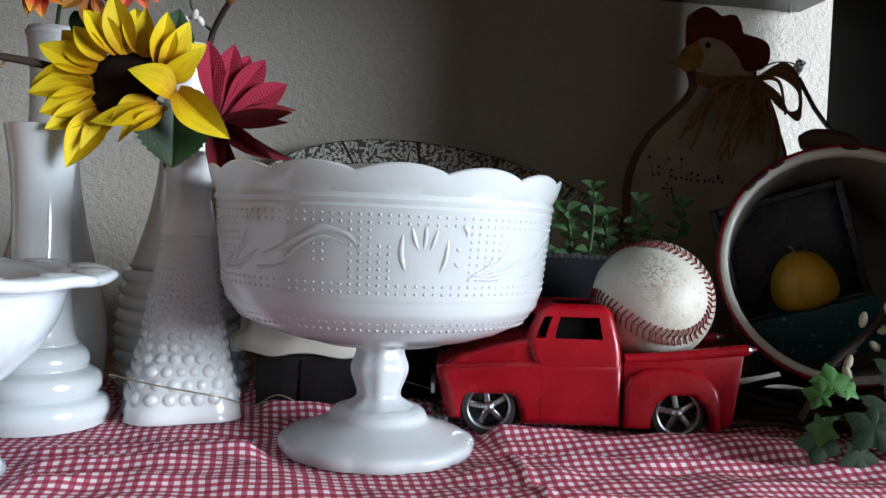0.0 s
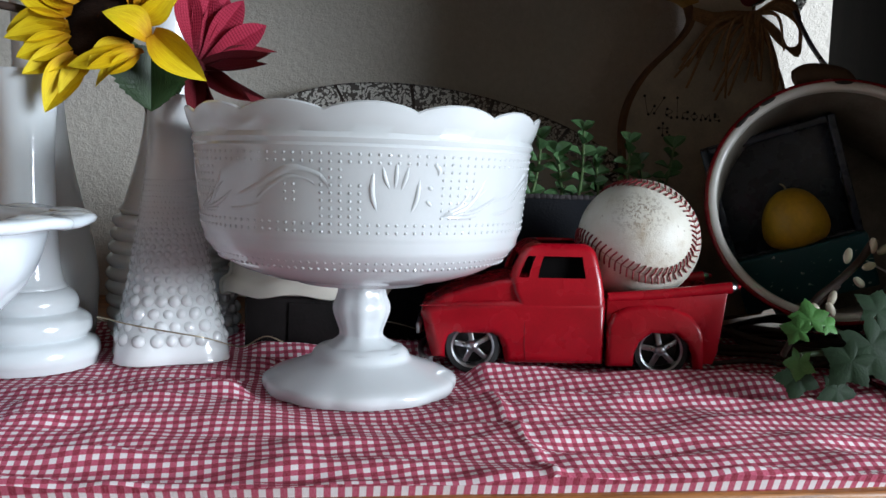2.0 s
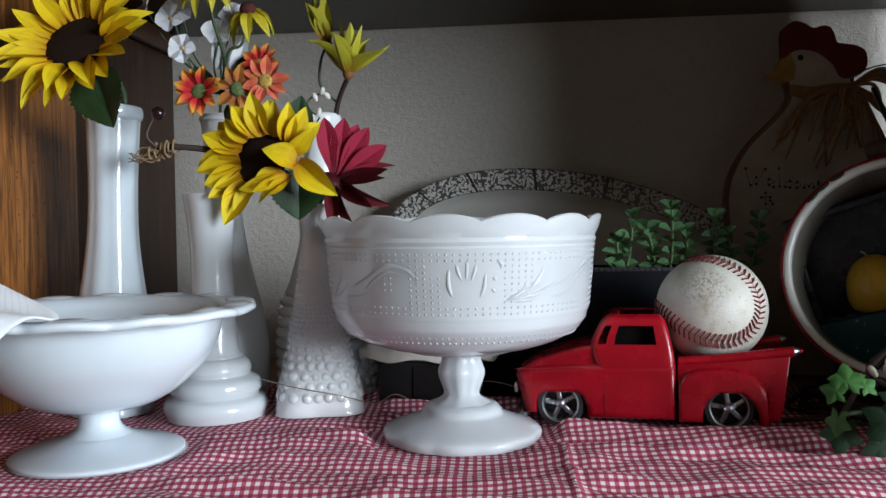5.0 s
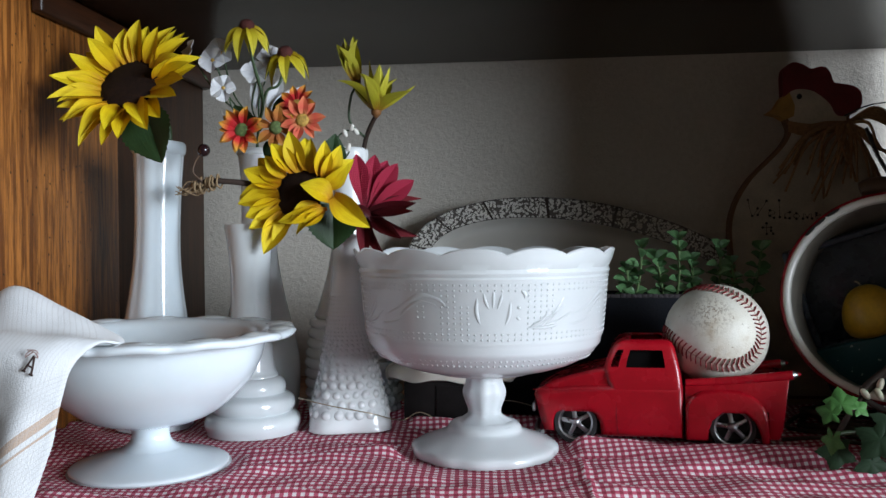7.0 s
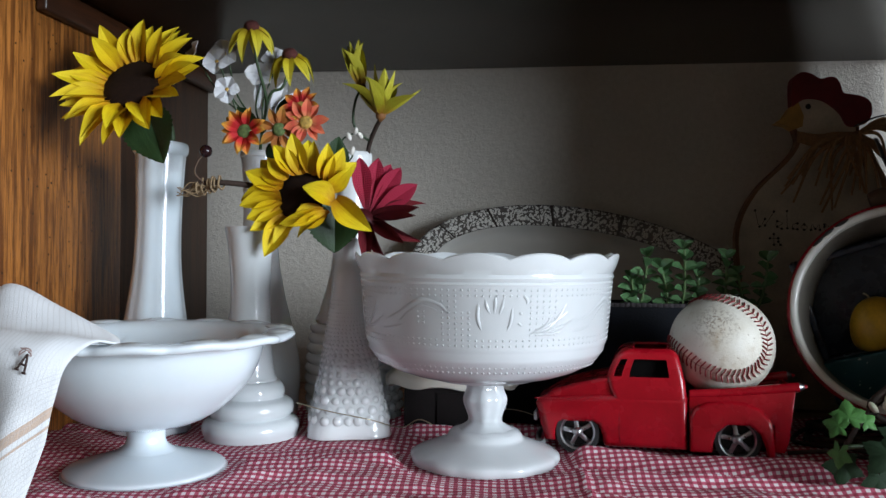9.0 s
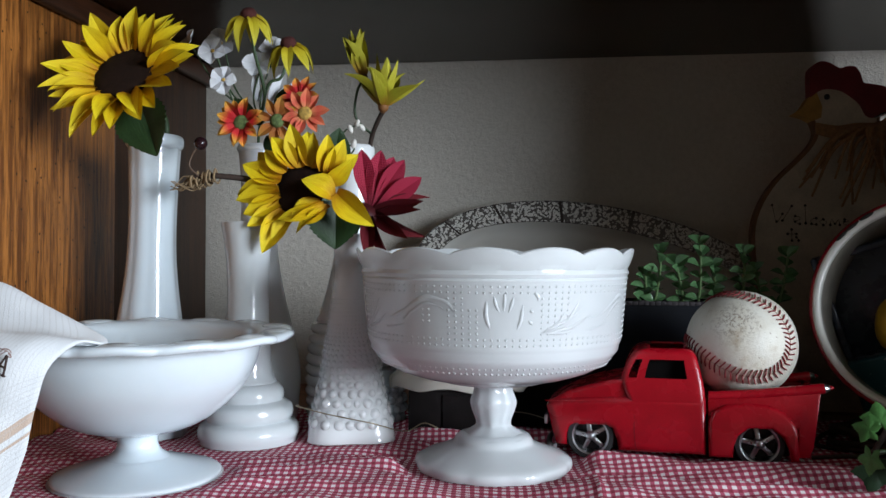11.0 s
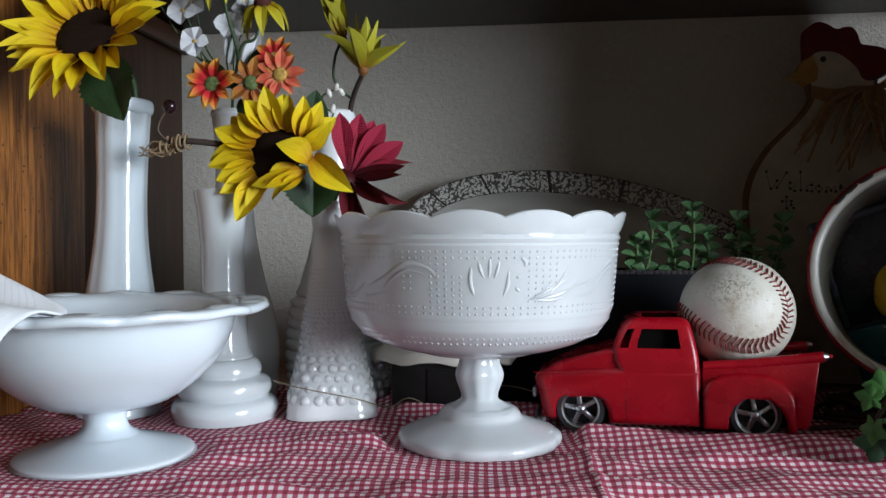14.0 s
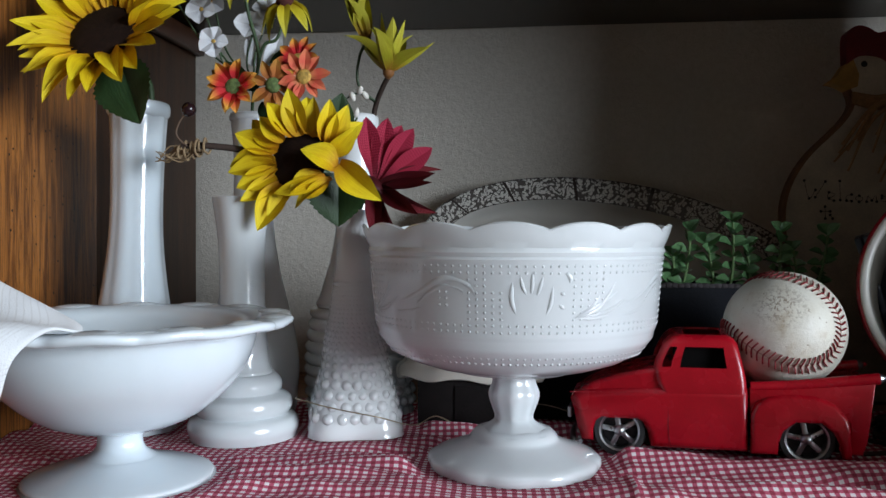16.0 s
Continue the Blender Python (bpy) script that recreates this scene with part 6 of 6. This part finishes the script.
def ruby_plate():
    m, t, b = nodes_of("ruby_glass")
    b.inputs["Base Color"].default_value = (0.10, 0.006, 0.012, 1)
    b.inputs["Roughness"].default_value = 0.08
    v = coords(t)
    vor = t.nodes.new("ShaderNodeTexVoronoi")
    vor.inputs["Scale"].default_value = 130
    t.links.new(v, vor.inputs["Vector"])
    bump(t, b, vor.outputs["Distance"], 0.7, 0.002)
    top = thing("ruby_plate", "dark ruby pressed glass plate under the mug", "plate", pose(0.3690, 0.3910, 0.0025))
    wave = lambda a, r, z, i: (r * (1 + 0.012 * max(0, (r - 0.05) / 0.03) * math.cos(22 * a)), z)
    part("body", lathe([(0.0, 0.0035), (0.050, 0.0035), (0.058, 0.0060), (0.078, 0.0120), (0.0800, 0.0122), (0.0795, 0.0105), (0.060, 0.0030), (0.052, 0.0), (0.0, 0.0)], 132, 2, wave), m, top)


def letter_block():
    m = pose(0.3390, 0.3500, 0.0072, 0, 0, -28)
    top = thing("letter_block", "pale wooden block with carved rails", "block", m)
    pine = wood("pale_pine", (0.42, 0.30, 0.12), (0.60, 0.48, 0.24), "X", 0.6, False)
    part("body", box(-0.016, 0.016, -0.014, 0.014, 0.0, 0.029, 0.0018), pine, top)
    for x0, x1, z0, z1 in ((-0.0160, 0.0160, 0.0245, 0.0285), (-0.0160, 0.0160, 0.0005, 0.0045), (-0.0160, -0.0120, 0.0045, 0.0245), (0.0120, 0.0160, 0.0045, 0.0245), (-0.002, 0.002, 0.0045, 0.0245)):
        part("raised_rail", box(x0, x1, -0.0160, -0.0138, z0, z1, 0.0006), pine, top)
    k = thing("kraft_card", "worn brown kraft paper packet behind the block", "packet", pose(0.3240, 0.3740, 0.0072, 0, 0, 14))
    kraft = plain("kraft_paper", (0.15, 0.085, 0.045), 0.85, 0, 0.3, 60, 500, 0.4)
    part("packet", prism([(-0.022, 0.0), (-0.024, 0.026), (-0.010, 0.0335), (0.022, 0.0310), (0.024, 0.0)], -0.006, 0.006, 0.0020, 3), kraft, k)
    for q in range(4):
        part("wire_ring", tube([(-0.016 + 0.002 * q + 0.006 * math.cos(a), -0.0080 - 0.001 * q, 0.0085 + 0.0080 * math.sin(a)) for a in np.linspace(0, 2 * math.pi, 12)], 0.0004, 6, 2), M_BLACK, k, "thin black wire ring")


def cream_dish():
    top = thing("ruffled_dish", "cream ceramic oval dish on a dark foot", "dish", pose(-0.0030, 0.5130, 0.003))
    cream = milk("cream_ceramic", (0.70, 0.66, 0.58), 0.25)
    oval = lambda a, r, z, i: (r * (1 + 0.02 * math.sin(9 * a)), z + 0.0015 * math.sin(7 * a + 1) * (1 if r > 0.045 else 0))
    bm = lathe([(0.0, 0.0360), (0.030, 0.0350), (0.0500, 0.0340), (0.0530, 0.0360), (0.0530, 0.0420), (0.0490, 0.0450), (0.0470, 0.0490), (0.0460, 0.0680), (0.0440, 0.0680), (0.0430, 0.044), (0.0, 0.041)], 90, 2, oval)
    bmesh.ops.scale(bm, vec=(1, 0.40, 1), verts=bm.verts)
    part("dish", bm, cream, top)
    ebony = plain("dark_base_wood", (0.008, 0.006, 0.006), 0.55, 0, 0.4, 60, 500, 0.3, 0.25)
    part("base", box(-0.036, 0.040, -0.0150, 0.0150, 0.0, 0.0335, 0.0012), ebony, top, "dark wooden base")
    part("base_panel", box(-0.0100, 0.0360, -0.0164, -0.0148, 0.003, 0.0305, 0.0006), ebony, top)


def knobbed_pot():
    top = thing("hobnail_pot", "small cool-white hobnail pot behind the vases", "vase", pose(-0.0665, 0.5310, 0.002))
    part("body", lathe([(0.0, 0.0), (0.012, 0.0), (0.0165, 0.008), (0.0185, 0.020), (0.016, 0.033), (0.012, 0.040), (0.013, 0.045), (0.011, 0.045), (0.0, 0.03)], 48, 3), M_MILK_BLUE, top)
    for row in range(4):
        z = 0.008 + 0.0075 * row
        r = (0.0168, 0.0185, 0.0182, 0.0160)[row]
        for k in range(14):
            a = 2 * math.pi * (k + 0.5 * (row % 2)) / 14
            bm = bmesh.new()
            ball(bm, (r * math.cos(a), r * math.sin(a), z), 0.0034, 8, 6)
            part("knob", bm, M_MILK_BLUE, top)


def string_wire():
    top = thing("light_string", "thin brass wire trailing over the cloth", "wire", pose(-0.110, 0.430, 0.004))
    rod("wire", top, [(-0.1130, 0.4700, 0.0260), (-0.1080, 0.4420, 0.0335), (-0.0924, 0.4340, 0.0315), (-0.0765, 0.4335, 0.0285), (-0.0529, 0.4370, 0.0237), (-0.0420, 0.4600, 0.0150), (-0.0373, 0.4900, 0.0080), (-0.0250, 0.4900, 0.0140), (-0.0100, 0.4900, 0.0080), (0.005, 0.485, 0.0060)], 0.0004, plain("brass_wire", (0.36, 0.30, 0.20), 0.4, 0.7, 0.2))
    rod("wire", top, [(-0.020, 0.500, 0.0250), (0.010, 0.505, 0.0200), (0.045, 0.500, 0.0220), (0.070, 0.495, 0.0170)], 0.0004, plain("tarnished_wire", (0.25, 0.22, 0.16), 0.5, 0.6, 0.2))


def tea_towel():
    """A white towel over the footed bowl's rim, hanging to the shelf."""
    m, t, b = nodes_of("white_linen")
    uv = t.nodes.new("ShaderNodeUVMap")
    sep = t.nodes.new("ShaderNodeSeparateXYZ")
    t.links.new(uv.outputs["UV"], sep.inputs[0])
    weave = noise_tex(t, coords(t), 1300, 2)
    blot = noise_tex(t, coords(t), 40, 3)
    slant = maths(t, "SUBTRACT", sep.outputs["Y"], maths(t, "MULTIPLY", sep.outputs["X"], 0.26))
    band = maths(t, "LESS_THAN", maths(t, "ABSOLUTE", maths(t, "SUBTRACT", slant, 0.655)), 0.014)
    band = maths(t, "MAXIMUM", band, maths(t, "LESS_THAN", maths(t, "ABSOLUTE", maths(t, "SUBTRACT", slant, 0.690)), 0.004))
    pulled = maths(t, "MULTIPLY", maths(t, "LESS_THAN", maths(t, "FRACT", maths(t, "MULTIPLY", sep.outputs["X"], 40)), 0.20), maths(t, "MULTIPLY", maths(t, "GREATER_THAN", sep.outputs["X"], 0.10), maths(t, "LESS_THAN", sep.outputs["X"], 0.55)))
    lines = maths(t, "MULTIPLY", maths(t, "LESS_THAN", maths(t, "FRACT", maths(t, "MULTIPLY", slant, 60)), 0.22), maths(t, "GREATER_THAN", slant, 0.52))
    c = ramp(t, blot, [(0.3, (0.58, 0.60, 0.62)), (0.7, (0.66, 0.675, 0.69))])
    c = mix(t, maths(t, "MULTIPLY", band, 0.75), c, (0.42, 0.27, 0.17))
    c = mix(t, maths(t, "MULTIPLY", maths(t, "MAXIMUM", pulled, lines), 0.30), c, (0.44, 0.43, 0.42))
    t.links.new(c, b.inputs["Base Color"])
    b.inputs["Roughness"].default_value = 0.9
    b.inputs["Sheen Weight"].default_value = 0.2
    bump(t, b, maths(t, "ADD", weave, maths(t, "MULTIPLY", maths(t, "MAXIMUM", pulled, lines), -1.2)), 0.5, 0.0008)
    # right edge to left edge, from the bowl over the fold and the rim down to the shelf
    ctrl = [[(-0.188, 0.334, 0.086), (-0.212, 0.334, 0.090), (-0.236, 0.330, 0.093), (-0.262, 0.325, 0.094), (-0.298, 0.320, 0.094)],
            [(-0.176, 0.306, 0.096), (-0.207, 0.302, 0.1120), (-0.234, 0.300, 0.1235), (-0.257, 0.300, 0.1110), (-0.298, 0.300, 0.103)],
            [(-0.163, 0.292, 0.0925), (-0.196, 0.282, 0.0985), (-0.222, 0.276, 0.1010), (-0.248, 0.274, 0.0960), (-0.298, 0.276, 0.094)],
            [(-0.166, 0.274, 0.0955), (-0.186, 0.263, 0.0985), (-0.210, 0.258, 0.1010), (-0.240, 0.256, 0.0990), (-0.298, 0.260, 0.094)],
            [(-0.1735, 0.259, 0.0850), (-0.190, 0.249, 0.0900), (-0.212, 0.247, 0.0900), (-0.242, 0.246, 0.0880), (-0.298, 0.252, 0.084)],
            [(-0.1790, 0.256, 0.0660), (-0.196, 0.246, 0.0660), (-0.218, 0.252, 0.0640), (-0.245, 0.245, 0.0640), (-0.298, 0.252, 0.062)],
            [(-0.1850, 0.256, 0.0400), (-0.203, 0.245, 0.0380), (-0.224, 0.254, 0.0360), (-0.250, 0.244, 0.0380), (-0.298, 0.252, 0.036)],
            [(-0.1950, 0.255, 0.0120), (-0.212, 0.246, 0.0060), (-0.232, 0.256, 0.0060), (-0.256, 0.246, 0.0080), (-0.298, 0.252, 0.006)],
            [(-0.2000, 0.254, -0.0200), (-0.217, 0.246, -0.0240), (-0.236, 0.256, -0.0240), (-0.260, 0.246, -0.0220), (-0.298, 0.252, -0.022)]]
    k = 7
    rows = [spline(r, k) for r in ctrl]
    cols = [spline([r[i] for r in rows], k) for i in range(len(rows[0]))]
    nu, nv = len(cols), len(cols[0])
    bm = bmesh.new()
    uvl = bm.loops.layers.uv.new("UVMap")
    g = [[bm.verts.new(Vector(cols[i][j]) + Vector((0, 0.0012 * noise.noise(Vector(cols[i][j]) * 70), 0.0012 * noise.noise(Vector(cols[i][j]) * 55)))) for j in range(nv)] for i in range(nu)]
    for i in range(nu - 1):
        for j in range(nv - 1):
            f = bm.faces.new((g[i][j], g[i + 1][j], g[i + 1][j + 1], g[i][j + 1]))
            for loop, (u, v) in zip(f.loops, ((i, j), (i + 1, j), (i + 1, j + 1), (i, j + 1))):
                loop[uvl].uv = (u / (nu - 1), v / (nv - 1))
    top = thing("tea_towel", "white linen towel with a tan stripe over the bowl's rim", "towel", pose(-0.21, 0.26, 0.09))
    ob = part("cloth", bm, m, top)
    ob.matrix_basis = local(top, Matrix())
    sol = ob.modifiers.new("thickness", "SOLIDIFY")
    sol.thickness = 0.0012
    # embroidered initial with a small faded motif
    ink, pink = plain("brown_floss", (0.035, 0.018, 0.015), 0.8), plain("faded_floss", (0.30, 0.20, 0.18), 0.85)
    o = Vector((-0.1885, 0.2455, 0.0870))
    strokes = [[(-0.0022, -0.0045), (0.0, 0.0035), (0.0006, 0.0045)], [(0.0006, 0.0045), (0.0015, 0.0), (0.0022, -0.0048)], [(-0.0015, -0.0012), (0.0018, -0.0012)], [(-0.0032, -0.0046), (-0.0012, -0.0046)], [(0.0010, -0.0050), (0.0032, -0.0050)]]
    bm = bmesh.new()
    for s in strokes:
        tube([o + Vector((0.93 * x + 0.37 * z, -0.0006, 0.93 * z - 0.37 * x)) for x, z in s], 0.00055, 6, 3, bm)
    part("initial", bm, ink, top, "dark embroidered initial").matrix_basis = local(top, Matrix())
    bm = bmesh.new()
    for q in range(5):
        a0 = q * 1.3
        tube([o + Vector((0.0006 + 0.0034 * math.cos(a0 + a), -0.0002, 0.0052 + 0.0020 * math.sin(2 * a0 + a))) for a in (0, 0.7, 1.4, 2.1)], 0.0003, 5, 3, bm)
    part("motif", bm, pink, top, "faded embroidered scrollwork").matrix_basis = local(top, Matrix())


def lower_shelf():
    tagged(part("shelf_lower", box(LEFT_X, RIGHT_X, FRONT_Y, WALL_Y - 0.004, -0.33, -0.31, 0.002), M_OAK_EDGE), "oak board of the shelf below", "shelf", kind="structure")
    card = plain("pale_card", (0.55, 0.55, 0.52), 0.7, 0, 0.15, 30)
    for x0, x1, z in ((-0.10, -0.055, -0.035), (0.035, 0.080, -0.032), (0.165, 0.195, -0.034), (0.207, 0.245, -0.033)):
        ob = thing("box", "pale box standing on the shelf below", "box", pose((x0 + x1) / 2, 0.350, -0.31), "boxes on the lower shelf")
        part("carton", box(-(x1 - x0) / 2, (x1 - x0) / 2, -0.03, 0.03, 0.0, z + 0.31, 0.0015), card, ob)
        part("lid", box(-(x1 - x0) / 2 - 0.001, (x1 - x0) / 2 + 0.001, -0.031, 0.031, z + 0.29, z + 0.3125, 0.001), card, ob)


def back_pot():
    top = thing("round_pot", "dark round pot standing behind the pail", "pot", pose(0.4090, 0.6300, 0.002))
    part("body", lathe([(0.0, 0.0), (0.026, 0.0), (0.036, 0.03), (0.043, 0.09), (0.0420, 0.130), (0.034, 0.158), (0.018, 0.170), (0.0, 0.172)], 64, 3), plain("dark_stoneware", (0.05, 0.032, 0.024), 0.6, 0, 0.3, 40), top)
    part("knob", lathe([(0.0, 0.178), (0.006, 0.177), (0.009, 0.174), (0.006, 0.170), (0.0, 0.168)], 24, 2), plain("dark_knob", (0.04, 0.026, 0.02), 0.6), top)


platter()
hen_cutout()
enamel_pail()
trinket_box()
planter()
for args in ((0.1535, 0.552, 0.1408, 0.008, 1), (0.1655, 0.556, 0.1308, -0.006, 6), (0.1415, 0.556, 0.1228, 0.002, 8), (0.1830, 0.552, 0.1472, 0.002, 2), (0.1930, 0.556, 0.1292, -0.004, 7), (0.2165, 0.552, 0.1407, 0.004, 3), (0.2265, 0.558, 0.1267, -0.004, 4), (0.2500, 0.556, 0.1380, 0.010, 5)):
    boxwood(*args)
ivy()
bud_spray()
grapevine()
ruby_plate()
green_mug()
letter_block()
cream_dish()
knobbed_pot()
string_wire()
tea_towel()
back_pot()
lower_shelf()
